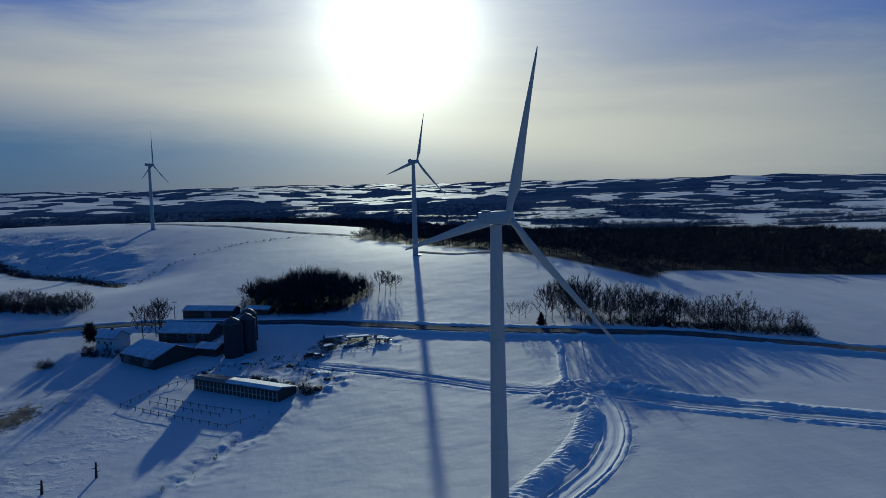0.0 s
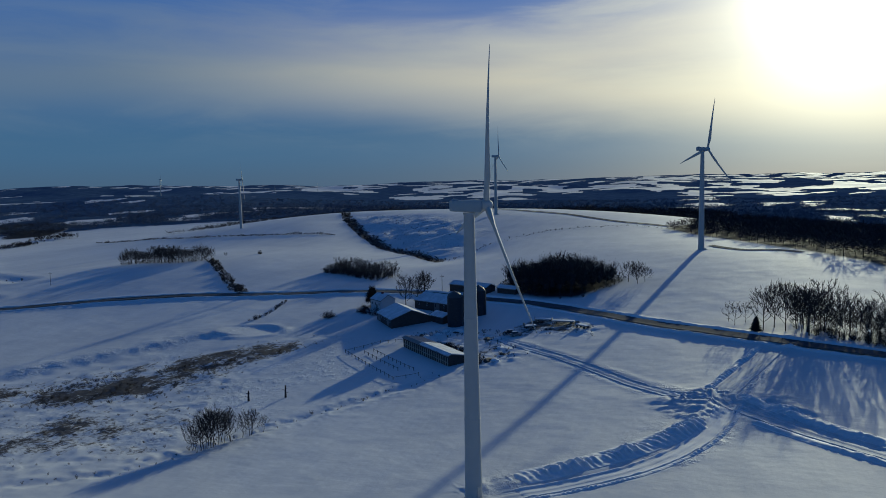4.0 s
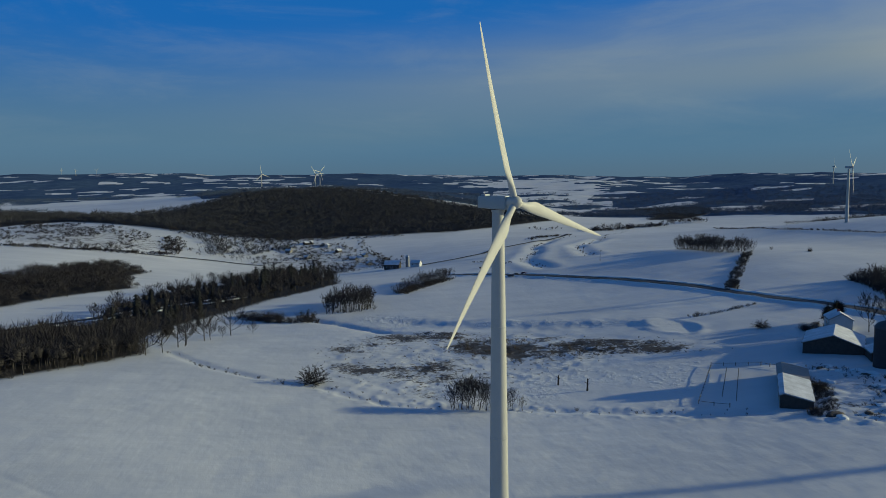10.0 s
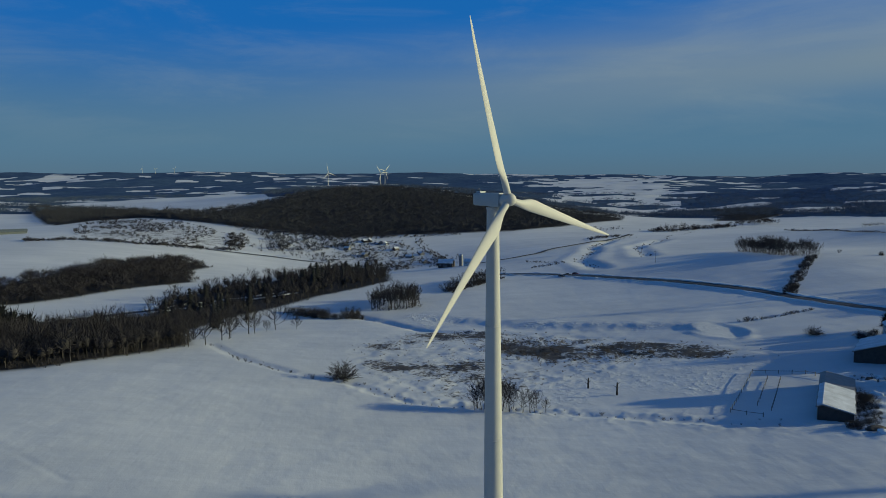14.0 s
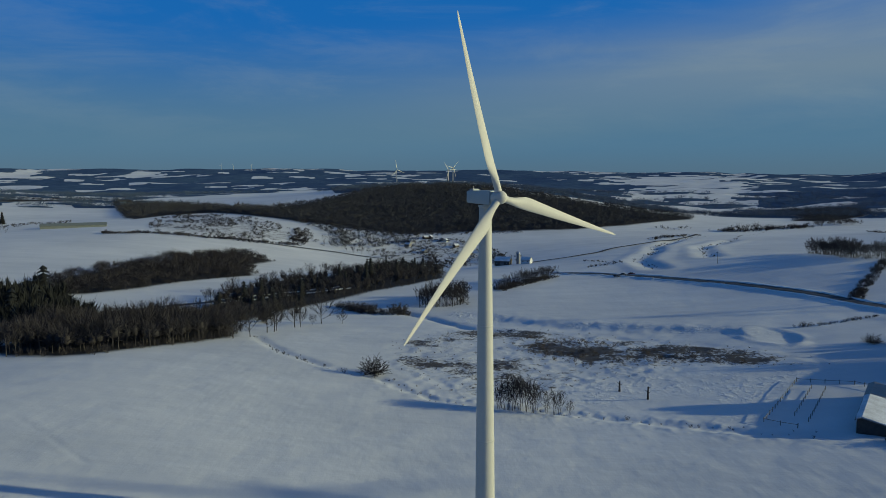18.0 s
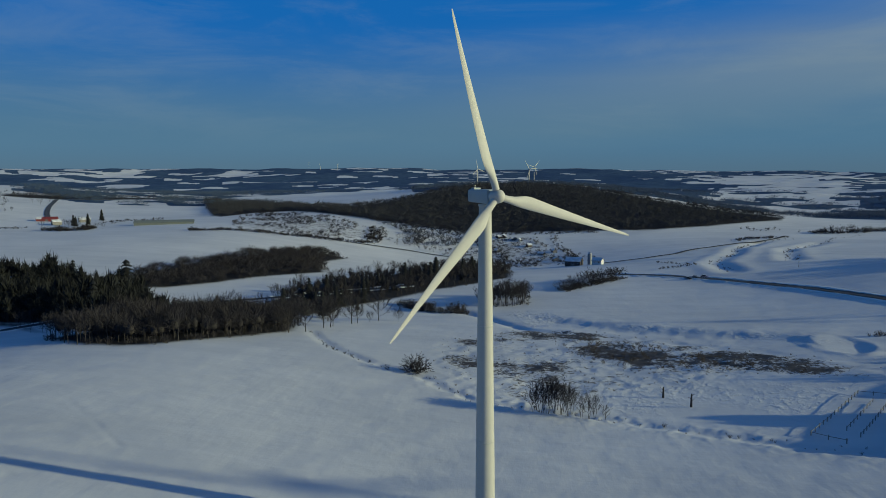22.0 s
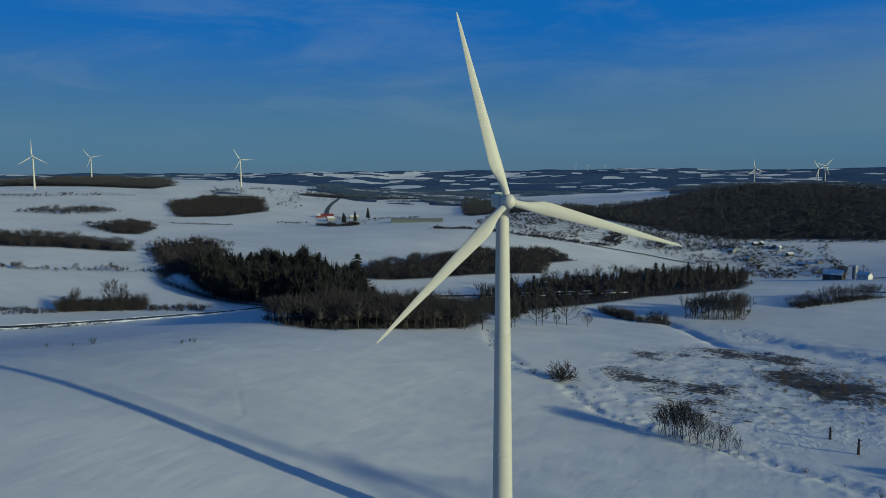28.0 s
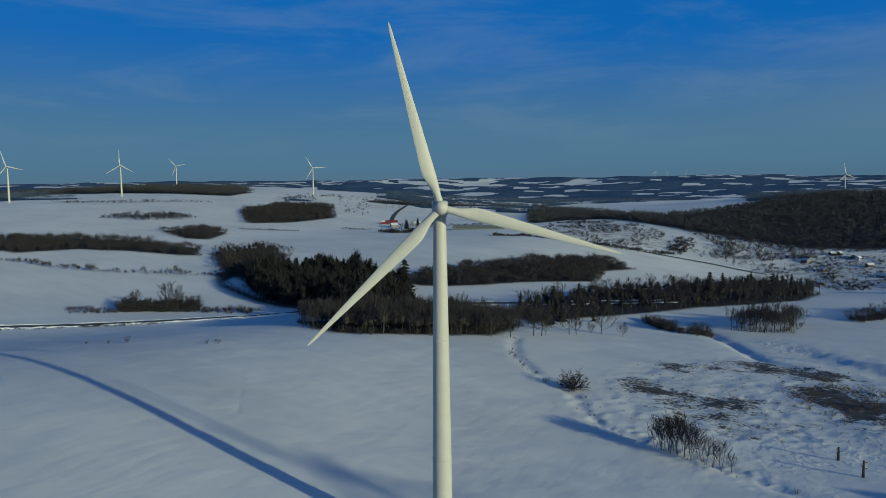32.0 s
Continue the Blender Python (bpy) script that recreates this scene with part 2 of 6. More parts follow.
M_GROUND = material("snowy_ground", snow_ground)
M_TOWER = plain("turbine_paint", (0.43, 0.425, 0.39), 0.58, 0, 0.05, 0.6)
M_NACELLE = plain("nacelle_shell", (0.30, 0.345, 0.355), 0.45, 0, 0.06, 0.8)
M_BLADE = plain("blade_gelcoat", (0.465, 0.458, 0.418), 0.62, 0, 0.05, 0.5)
M_STEEL = plain("galvanised_steel", (0.45, 0.47, 0.48), 0.4, 0.8, 0.15, 4)
M_BARK = bark("bare_hardwood", (0.022, 0.020, 0.022), (0.055, 0.048, 0.047))
M_TWIG = bark("bare_twigs", (0.0135, 0.0124, 0.0165), (0.030, 0.0255, 0.0305))
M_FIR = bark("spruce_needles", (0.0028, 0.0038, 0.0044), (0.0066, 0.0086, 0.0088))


# for the dark balls added inside close-set crowns to darken their gaps
M_CROWN = bark("crown_filler", (0.015, 0.0135, 0.015), (0.026, 0.022, 0.0225))
M_ROAD = plain("ploughed_road", (0.075, 0.082, 0.098), 0.95, 0, 0.35, 0.25)
M_ROAD.node_tree.nodes["Principled BSDF"].inputs["Specular IOR Level"].default_value = 0.05
# bluish distance haze is mixed into both far woods' base colours
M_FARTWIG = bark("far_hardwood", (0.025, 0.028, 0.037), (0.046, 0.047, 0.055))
M_HAZED = bark("hazed_hardwood", (0.038, 0.064, 0.112), (0.066, 0.098, 0.152))
M_PACKED = plain("packed_track_snow", (0.52, 0.54, 0.57), 0.8, 0, 0.18, 0.5, 0.4)
M_SNOW = plain("loose_snow", (0.64, 0.65, 0.67), 0.75, 0, 0.06, 0.5, 0.3)

# ---- the lie of the land ----
LEVEL = -5.63
FAR_HILLS = [
    (-4100, -3200, 1800, 45.7), (-4100, 3100, 1800, 43.0), (1300, -5000, 1800, 42.9), (3100, 4000, 1800, 43.1), (4900, -500, 1800, 34.0),
    (-500, 4900, 1800, 53.9), (-5000, 400, 1800, 46.1), (-1400, -5000, 1800, 68.6), (4000, -3200, 1800, 33.9), (4900, 2200, 1800, 31.2),
    (-5000, -1400, 1800, 55.2),
]
WIDE_HILLS = [
    (600, 2200, 800, -16.1), (-2200, -1400, 800, -38.6), (-200, -2600, 800, -9.1), (-2200, 1400, 800, -10.3), (-2600, 200, 800, -36.1),
    (-600, 2200, 800, -12.8), (2200, 1000, 800, -5.4), (-1400, -2200, 800, -19.6), (1800, -1800, 800, -4.4), (-2600, 2600, 800, 8.2),
    (-2600, -2600, 800, 33.3), (1400, 1800, 800, -18.3), (-1000, 2600, 800, 18.4), (600, -2200, 800, -30.8), (-1000, 1800, 800, -29.5),
    (2600, -600, 800, -2.5), (-2200, -200, 800, 24.2), (1400, 2600, 800, 12.2), (1000, -2600, 800, 21.3),
]
RIDGES = [
    (-675, -1200, 350, 31.7), (-850, 725, 350, 23.8), (-1200, 25, 350, 53.3), (-1200, -1025, 350, 20.0), (-850, -500, 350, -9.7),
    (550, 1075, 350, -17.0), (-850, 200, 350, 17.4), (-1200, -325, 350, -24.1), (725, -325, 350, 7.6), (200, -1025, 350, 4.5),
    (25, 1075, 350, -2.7), (-150, -1025, 350, 19.0), (-675, 1075, 350, 10.0), (900, 200, 350, 5.1), (-1025, 1075, 350, 5.3),
    (-1200, 725, 350, -17.4), (-675, 375, 350, -57.2), (-1025, -1025, 350, 18.4),
]
KNOLLS = [
    (-400, 0, 160, 3.5), (-160, -320, 160, -11.7), (-320, 560, 160, 8.8), (-560, -400, 160, -14.3), (-560, 240, 160, -5.2),
    (-560, -160, 160, 3.7), (-80, 480, 160, 20.0), (-560, 0, 160, -26.4), (-320, -160, 160, -1.7), (320, 480, 160, 8.0),
    (-560, -320, 160, 7.0), (240, -240, 160, 4.3), (-480, 160, 160, 36.2), (-400, 320, 160, -15.1), (-480, 480, 160, 21.0),
    (-400, 560, 160, 18.6), (-160, 480, 160, 15.5), (-560, -240, 160, 18.5), (-560, -80, 160, -22.7),
]
SWELLS = [
    (60, 260, 80, 12.3), (-300, 220, 80, 5.9), (-180, 60, 80, -2.9), (-20, -140, 80, 9.2), (140, 60, 80, 0.9),
    (-60, -20, 80, -5.2), (-60, -260, 80, -5.1), (-220, 300, 80, -10.8), (-260, -20, 80, 1.5), (-140, -100, 80, 9.0),
    (-300, 140, 80, -4.6), (100, 180, 80, 3.4), (-100, 260, 80, 7.4), (60, -20, 80, 3.4), (-180, -220, 80, -2.7),
    (-220, -60, 80, -8.0), (20, 140, 80, 5.2), (300, 60, 80, 4.1), (-260, 260, 80, 16.4), (-220, 180, 80, -6.5),
    (-140, 140, 80, 8.7), (-60, 180, 80, -5.7), (100, -300, 80, 2.9),
]
# dips and a rise shaped to fit the camera's view of valley and turbine
VIEW_BUMPS = [(-1350, 480, 220, -26), (-1120, 420, 130, -12), (-950, -1440, 180, 22)]
BUMPS = np.array(FAR_HILLS + WIDE_HILLS + RIDGES + KNOLLS + SWELLS + VIEW_BUMPS, float)

ROADS = {
    "road_north": ([(-372, 60), (-352, 95), (-322, 124), (-275, 153), (-225, 171), (-187, 175), (-150, 179), (-124, 181), (-100, 178), (-62, 167), (-37, 158), (-5, 138), (15, 125), (49, 109), (78, 98), (98, 86), (140, 58), (200, 20)], 3.4),
    "road_south": ([(40, -330), (-30, -310), (-72, -292), (-98, -274), (-121, -255), (-142, -236), (-162, -215), (-188, -203), (-240, -160), (-330, -60)], 3.6),
}
TRACKS = {
    "farm_track": ([(-40, 113), (-23, 101), (-11, 93), (4, 80), (15, 70), (26, 62), (36, 58)], 1.9),
    "access_track": ([(47, 104), (40, 80), (36, 64), (38, 58), (44, 52), (53, 44), (71, 31), (86, 21), (120, 0), (170, -30)], 2.6),
    "tower_track": ([(37, 60), (36, 48), (33, 36), (29, 27), (22, 17), (12, 8), (5, 3)], 2.2),
}
BANK = [(3, 9), (8, 13), (13, 18), (20, 25.5), (26, 34), (31, 43), (32, 47)]
CREEK = [(-260, -60), (-249, -38), (-243, -23), (-225, -9), (-209, 1), (-197, 8), (-188, 20), (-177, 40), (-160, 60), (-140, 78), (-120, 100), (-112, 112)]
DITCH = [(-160, -74), (-148, -69), (-127, -57), (-114, -45), (-104, -33), (-98, -23), (-86, -15), (-78, -7), (-73, 4), (-68, 18), (-63, 31), (-56, 43), (-48, 57), (-40, 74)]
GULLY = [(-376, 551), (-341, 500), (-266, 409), (-218, 358), (-169, 320), (-142, 292)]
WEST_GULLY = [(-354, 138), (-409, 143), (-447, 160), (-505, 186), (-562, 204), (-640, 251), (-672, 292)]
UPPER_GULLY = [(-395, 190), (-435, 203), (-540, 240), (-562, 262), (-630, 308), (-679, 340), (-716, 385)]
TRAILS = [[(-5, -81), (4, -66), (12, -51)], [(-42, -94), (-30, -80), (-19, -68)], [(9, -89), (14, -76), (19, -64)], [(-50, -138), (-80, -158), (-105, -180), (-125, -200)], [(-52, -135), (-84, -157), (-108, -178), (-128, -198)]]
SCARP = [(-235, 5), (-215, 25), (-195, 48), (-178, 72), (-165, 95), (-150, 112)]
SCARP_TOP = SCARP + [(-230, 180), (-330, 80)]
SCRUB = [(-157, -25), (-190, -3), (-196, 25), (-174, 55), (-142, 80), (-116, 108), (-98, 112), (-92, 100), (-108, 70), (-96, 52), (-84, 26), (-77, 4), (-86, -9), (-98, -18), (-121, -24)]
DENSE = [(-172, 26), (-161, 47), (-135, 66), (-110, 92), (-104, 84), (-117, 55), (-112, 40), (-132, 28), (-150, 20)]
HILL_SCRUB = [(-350, 520), (-250, 480), (-185, 425), (-150, 380), (-146, 310), (-207, 352), (-274, 421)]
WEST_SCRUB = [(-600, -285), (-639, -309), (-760, -345), (-844, -346), (-801, -256), (-714, -173), (-660, -135), (-620, -150), (-592, -220)]
VALLEY_SCRUB = [(-505, 20), (-560, -50), (-625, -75), (-715, -50), (-722, 45), (-620, 62), (-540, 60)]
YARD = [(-73, 112), (-58, 119), (-42, 118), (-29, 104), (-20, 90), (-30, 77), (-37, 85), (-50, 98)]
ROUGH_PASTURE = [(-98, -20), (-60, 40), (-45, 70), (-85, 92), (-75, 110), (-112, 112), (-160, 112), (-235, 5), (-190, -3), (-157, -25)]
WAGON_YARD = [(-38, 126), (-30, 140), (-14, 135), (-2, 124), (-6, 116), (-20, 118), (-30, 112)]


def along(line, x, y):
    """Distance to a line of points, and how far along it the nearest place lies."""
    best, where_at, run = np.full(x.shape, 1e9), np.zeros(x.shape), 0.0
    for (ax, ay), (bx, by) in zip(line, line[1:]):
        dx, dy = bx - ax, by - ay
        length = math.hypot(dx, dy)
        k = np.clip(((x - ax) * dx + (y - ay) * dy) / length ** 2, 0, 1)
        d = np.hypot(x - ax - k * dx, y - ay - k * dy)
        nearer = d < best
        best = np.where(nearer, d, best)
        where_at = np.where(nearer, run + k * length, where_at)
        run += length
    return best, where_at


def inside(poly, x, y):
    hit = np.zeros(x.shape, bool)
    for (ax, ay), (bx, by) in zip(poly, poly[1:] + poly[:1]):
        if ay == by:
            continue
        hit ^= ((ay > y) != (by > y)) & (x < (bx - ax) * (y - ay) / (by - ay) + ax)
    return hit


def soft_inside(poly, x, y, edge):
    d, _ = along(poly + poly[:1], x, y)
    return np.clip(0.5 + np.where(inside(poly, x, y), d, -d) / (2 * edge), 0, 1)


LATTICE = np.random.RandomState(7).uniform(-1, 1, (256, 256))


def ripple(x, y):
    """Smooth noise between -1 and 1 on a lattice of one metre."""
    i, j = np.floor(x).astype(int), np.floor(y).astype(int)
    u, v = x - i, y - j
    u, v = u * u * (3 - 2 * u), v * v * (3 - 2 * v)
    a, b = LATTICE[i % 256, j % 256], LATTICE[(i + 1) % 256, j % 256]
    c, d = LATTICE[i % 256, (j + 1) % 256], LATTICE[(i + 1) % 256, (j + 1) % 256]
    return (a * (1 - u) + b * u) * (1 - v) + (c * (1 - u) + d * u) * v


def rough(x, y, size, seed=0.0):
    """Lumpy field between -1 and 1, in three sizes."""
    a = ripple(x / size / 1.6 + 13.1 * seed, y / size / 1.6 + 7.7 * seed)
    b = ripple((0.8 * x + 0.6 * y) / size * 1.3 + 31.0 + seed, (0.6 * x - 0.8 * y) / size * 1.3 + seed)
    c = ripple((0.3 * x - 0.95 * y) / size * 2.7 + 71.0 + seed, (0.95 * x + 0.3 * y) / size * 2.7 + seed)
    return 0.6 * a + 0.35 * b + 0.2 * c


CELLS = np.random.RandomState(11).uniform(0, 1, (64, 64, 3))


HILL_FIELDS = [(-1193, -566), (-1455, -586), (-1800, -520), (-2100, -400), (-1500, -240), (-1023, -163), (-974, -187), (-925, -225), (-921, -276), (-1056, -393)]


def far_woods(x, y):
    """How far the distant country is wooded: woods and open fields, cell by cell."""
    r = np.hypot(x, y)
    wx = x + 60 * ripple(x / 240 + 5, y / 240) + 14 * ripple(x / 60, y / 60 + 9)
    wy = y + 60 * ripple(x / 240, y / 240 + 40) + 14 * ripple(x / 60 + 17, y / 60)
    size = 84.0
    gx, gy = np.floor(wx / size).astype(int), np.floor(wy / size).astype(int)
    best, value = np.full(x.shape, 1e9), np.zeros(x.shape)
    for ox in (-1, 0, 1):
        for oy in (-1, 0, 1):
            c = CELLS[(gx + ox) % 64, (gy + oy) % 64]
            d = (wx - (gx + ox + c[..., 0]) * size) ** 2 + (wy - (gy + oy + c[..., 1]) * size) ** 2
            value = np.where(d < best, c[..., 2], value)
            best = np.minimum(best, d)
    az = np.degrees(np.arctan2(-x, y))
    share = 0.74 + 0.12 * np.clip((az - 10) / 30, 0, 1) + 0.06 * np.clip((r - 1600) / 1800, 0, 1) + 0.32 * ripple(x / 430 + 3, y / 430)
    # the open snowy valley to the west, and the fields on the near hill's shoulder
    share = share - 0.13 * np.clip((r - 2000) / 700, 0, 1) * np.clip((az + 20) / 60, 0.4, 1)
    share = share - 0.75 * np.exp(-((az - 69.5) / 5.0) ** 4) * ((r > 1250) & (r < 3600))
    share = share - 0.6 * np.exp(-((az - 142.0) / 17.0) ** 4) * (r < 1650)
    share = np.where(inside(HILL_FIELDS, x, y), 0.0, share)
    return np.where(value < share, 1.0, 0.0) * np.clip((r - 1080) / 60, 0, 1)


def base_height(x, y):
    z = 34 * np.exp(-((x + 1620) ** 2 + (y - 1470) ** 2) / (2 * 300 ** 2)) + np.full(x.shape, LEVEL)
    for hx, hy, hr, hh in BUMPS:
        z += hh * np.exp(-((x - hx) ** 2 + (y - hy) ** 2) / (2 * hr ** 2))
    return z


def height(x, y):
    x, y = np.atleast_1d(np.asarray(x, float)), np.atleast_1d(np.asarray(y, float))
    z = base_height(x, y)
    r = np.hypot(x, y)
    z = z + np.clip((r - 900) / 1500, 0, 1) * (9 * rough(x, y, 210.0) + 5 * rough(x, y, 90.0, 3.0)) + np.clip((r - 2200) / 1200, 0, 1) * 22 * rough(x, y, 420.0, 5.0)
    near = (r < 700)
    xs, ys, dz = x[near], y[near], np.zeros(near.sum())
    dz += 0.16 * rough(xs, ys, 9.0) + 0.05 * rough(xs, ys, 2.3, 1.0)
    for line, half in ROADS.values():
        d, s = along(line, xs, ys)
        dz += 0.35 * np.exp(-((d - half - 1.4) / 1.0) ** 2) * (1 + 0.5 * rough(s, d, 3.0)) + 0.45 * np.exp(-(d / (half + 1.8)) ** 4)
    for n, (line, half) in TRACKS.items():
        d, s = along(line, xs, ys)
        heap, sunk = (0.25, 0.22) if n != "farm_track" else (0.10, 0.12)
        lump = np.clip(0.6 + 0.9 * rough(s / 2.2, d * 1.2, 1.7, 2.0) + 0.5 * rough(xs, ys, 1.4, 2.0) + 0.4 * ripple(s / 9, s * 0 + half), 0, 1.7)
        if n == "tower_track":
            heap = 0.12
        for rut in (0.75, 1.35):
            dz -= 0.10 * np.exp(-((d - rut) / 0.3) ** 2)
        dz += heap * lump * np.exp(-((d - half - 1.7) / 1.15) ** 2) - sunk * np.exp(-(d / (half + 0.5)) ** 4)
    # the long bank pushed up beside the tower's track, its face fluted, and heaps at the fork
    d, s = along(BANK, xs, ys)
    dz += 0.22 * np.exp(-(d / 3.0) ** 2)
    for hx, hy, hr, hh in ((28, 58, 4.2, 0.9), (33, 65, 3.0, 0.8), (31, 52, 3.2, 0.8), (45, 60, 4.2, 0.7), (50, 54, 3.2, 0.6), (-1, 5, 2.5, 0.5)):
        f = np.exp(-((xs - hx) ** 2 + (ys - hy) ** 2) / (2 * hr ** 2))
        dz += hh * f * np.clip(0.7 + 1.3 * rough(xs, ys, 1.3, hx), 0, 1.8)
    d, s = along(CREEK, xs, ys)
    deep_part = np.clip((135 - s) / 40, 0.12, 1)
    dz -= deep_part * (1.2 * np.exp(-(d / 2.2) ** 2) * (1 + 0.3 * rough(s, d, 4.0)) + 0.5 * np.exp(-(d / 8.0) ** 2))
    d, s = along(DITCH, xs, ys)
    dz += -0.5 * np.exp(-(d / 2.0) ** 2) * (1 + 0.4 * rough(s, d, 3.0))
    dz += 0.42 * np.clip(rough(xs, ys, 1.2, 8.0) + 0.1, 0, 1) * np.exp(-(d / 6.0) ** 2) * np.clip((s - 60) / 40, 0.15, 1)
    d, s = along(SCARP, xs, ys)
    ends = np.clip(s / 25, 0, 1) * np.clip((138 - s) / 30, 0, 1)
    dz += ends * 0.85 * np.exp(-(d / 24.0) ** 2) * np.tanh(np.where(inside(SCARP_TOP, xs, ys), d, -d) / 3.5)
    dz += ends * np.exp(-(d / 13.0) ** 2) * (0.26 * rough(xs, ys, 1.7, 5.0) + 0.34 * rough(xs, ys, 3.6, 6.0))
    for trail in TRAILS:
        d, s = along(trail, xs, ys)
        dz -= 0.11 * np.exp(-(d / 0.55) ** 2) * (0.7 + 0.5 * ripple(s / 4, s * 0))
    d, s = along(GULLY, xs, ys)
    dz -= 0.8 * np.exp(-(d / 5.0) ** 2) + 4.5 * np.exp(-(d / 34.0) ** 2) * np.clip(s / 60, 0, 1)
    for line in (WEST_GULLY, UPPER_GULLY):
        d, s = along(line, xs, ys)
        dz -= (1.35 + 0.8 * ripple(s / 25, s * 0)) * np.exp(-(d / 5.5) ** 2) - 0.5 * np.exp(-((d - 13) / 5.0) ** 2)
    m = soft_inside(HILL_SCRUB, xs, ys, 16.0)
    dz += m * (2.0 * rough(xs, ys, 7.0, 14.0) + 1.9 * rough(xs, ys, 15.0, 15.0))
    # pond with its rim
    px, py = (xs + 144) / 15.0, (ys - 111) / 7.5
    e = np.hypot(px, py)
    dz += 0.5 * np.exp(-((e - 1.28) / 0.13) ** 2) * (0.7 + 0.8 * rough(xs, ys, 2.5))
    level = 1 / (1 + np.exp(np.clip((e - 1.02) / 0.05, -30, 30)))
    dz = dz * (1 - level) + (float(base_height(np.array([-144.0]), np.array([111.0]))[0]) - 0.1 - z[near]) * level
    m = soft_inside(SCRUB, xs, ys, 5.0)
    dz += m * (0.22 * rough(xs, ys, 1.5, 4.0) + 0.34 * rough(xs, ys, 4.1, 7.0))
    m = soft_inside(YARD, xs, ys, 3.0)
    dz += m * 0.9 * np.abs(rough(xs, ys, 2.6, 9.0))
    m = soft_inside(WAGON_YARD, xs, ys, 3.0)
    dz += m * 0.4 * rough(xs, ys, 1.7, 5.0)
    z[near] += dz
    return z


def gz(x, y):
    return float(height(x, y)[0])


def mesh_from(name, verts, faces, mats, smooth=False, mat_index=None):
    """A mesh from numpy arrays of corners and of triangles or quads."""
    me = bpy.data.meshes.new(name)
    n = faces.shape[1]
    me.vertices.add(len(verts))
    me.vertices.foreach_set("co", np.ascontiguousarray(verts, np.float32).ravel())
    me.loops.add(faces.size)
    me.loops.foreach_set("vertex_index", np.ascontiguousarray(faces, np.int32).ravel())
    me.polygons.add(len(faces))
    me.polygons.foreach_set("loop_start", np.arange(0, faces.size, n, dtype=np.int32))
    if mat_index is not None:
        me.polygons.foreach_set("material_index", np.ascontiguousarray(mat_index, np.int32))
    for m in mats:
        me.materials.append(m)
    me.update(calc_edges=True)
    me.validate()
    me.polygons.foreach_set("use_smooth", np.broadcast_to(np.asarray(smooth, bool), (len(me.polygons),)).copy())
    return me


def build_ground():
    fine = np.radians(np.arange(-62, 178, 0.42))
    coarse = np.radians(np.arange(178, 298, 3.0))
    ang = np.concatenate([fine, coarse])
    rad = [0.02, 1.0]
    while rad[-1] < 4800:
        rad.append(rad[-1] + max(0.62, 0.0095 * rad[-1]))
    rad = np.array(rad)
    R, A = np.meshgrid(rad, ang, indexing="ij")
    x, y = (-R * np.sin(A)).ravel(), (R * np.cos(A)).ravel()
    z = height(x, y)
    na, nr = len(ang), len(rad)
    i, j = np.meshgrid(np.arange(nr - 1), np.arange(na), indexing="ij")
    k = (j + 1) % na
    quads = np.stack([i * na + j, i * na + k, (i + 1) * na + k, (i + 1) * na + j], -1).reshape(-1, 4)
    quads = quads[:, ::-1]
    me = mesh_from("ground", np.stack([x, y, z], -1), quads, [M_GROUND], smooth=True)
    r = np.hypot(x, y)
    cover = np.zeros((len(x), 4), np.float32)
    cover[:, 3] = 0
    n = r < 1500
    xs, ys = x[n], y[n]
    scrub = (0.62 + 0.30 * rough(xs, ys, 12.0, 2.0)) * soft_inside(SCRUB, xs, ys, 6.0)
    scrub = np.maximum(scrub, (0.82 + 0.34 * rough(xs, ys, 8.0, 8.0)) * soft_inside(DENSE, xs, ys, 9.0))
    scrub = np.maximum(scrub, (0.40 + 0.2 * rough(xs, ys, 15.0, 4.0)) * soft_inside(HILL_SCRUB, xs, ys, 14.0))
    scrub = np.maximum(scrub, 0.62 * soft_inside(WEST_SCRUB, xs, ys, 20.0))
    scrub = np.maximum(scrub, 0.6 * soft_inside(VALLEY_SCRUB, xs, ys, 20.0))
    scrub = np.maximum(scrub, (0.46 + 0.40 * rough(xs, ys, 4.0, 3.0)) * soft_inside(YARD, xs, ys, 4.0))
    scrub = np.maximum(scrub, (0.72 + 0.3 * rough(xs, ys, 4.0, 6.0)) * soft_inside(WAGON_YARD, xs, ys, 3.0))
    d, _ = along(DITCH, xs, ys)
    scrub = np.maximum(scrub, 0.45 * np.exp(-(d / 3.0) ** 2))
    d, _ = along(GULLY, xs, ys)
    scrub = np.maximum(scrub, 0.9 * np.exp(-(d / 8.0) ** 2))
    cover[n, 0] = scrub
    clods = np.maximum(0.45 * soft_inside(ROUGH_PASTURE, xs, ys, 6.0), np.maximum(soft_inside(YARD, xs, ys, 5.0), soft_inside(WAGON_YARD, xs, ys, 4.0)))
    clods = np.maximum(clods, soft_inside(HILL_SCRUB, xs, ys, 14.0))
    for line in (BANK, SCARP):
        d, _ = along(line, xs, ys)
        clods = np.maximum(clods, np.exp(-(d / 7.0) ** 2))
    for line, half in TRACKS.values():
        d, _ = along(line, xs, ys)
        clods = np.maximum(clods, np.exp(-((d - half - 1.5) / 1.6) ** 2))
    hilly = soft_inside(HILL_SCRUB, xs, ys, 14.0)
    cover[n, 3] = 1.3 * hilly + (1 - hilly) * clods * np.clip(0.24 + 0.75 * rough(xs, ys, 13.0, 12.0), 0.02, 0.66)
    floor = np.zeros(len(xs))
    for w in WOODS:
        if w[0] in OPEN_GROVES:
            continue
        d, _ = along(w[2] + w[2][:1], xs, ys)
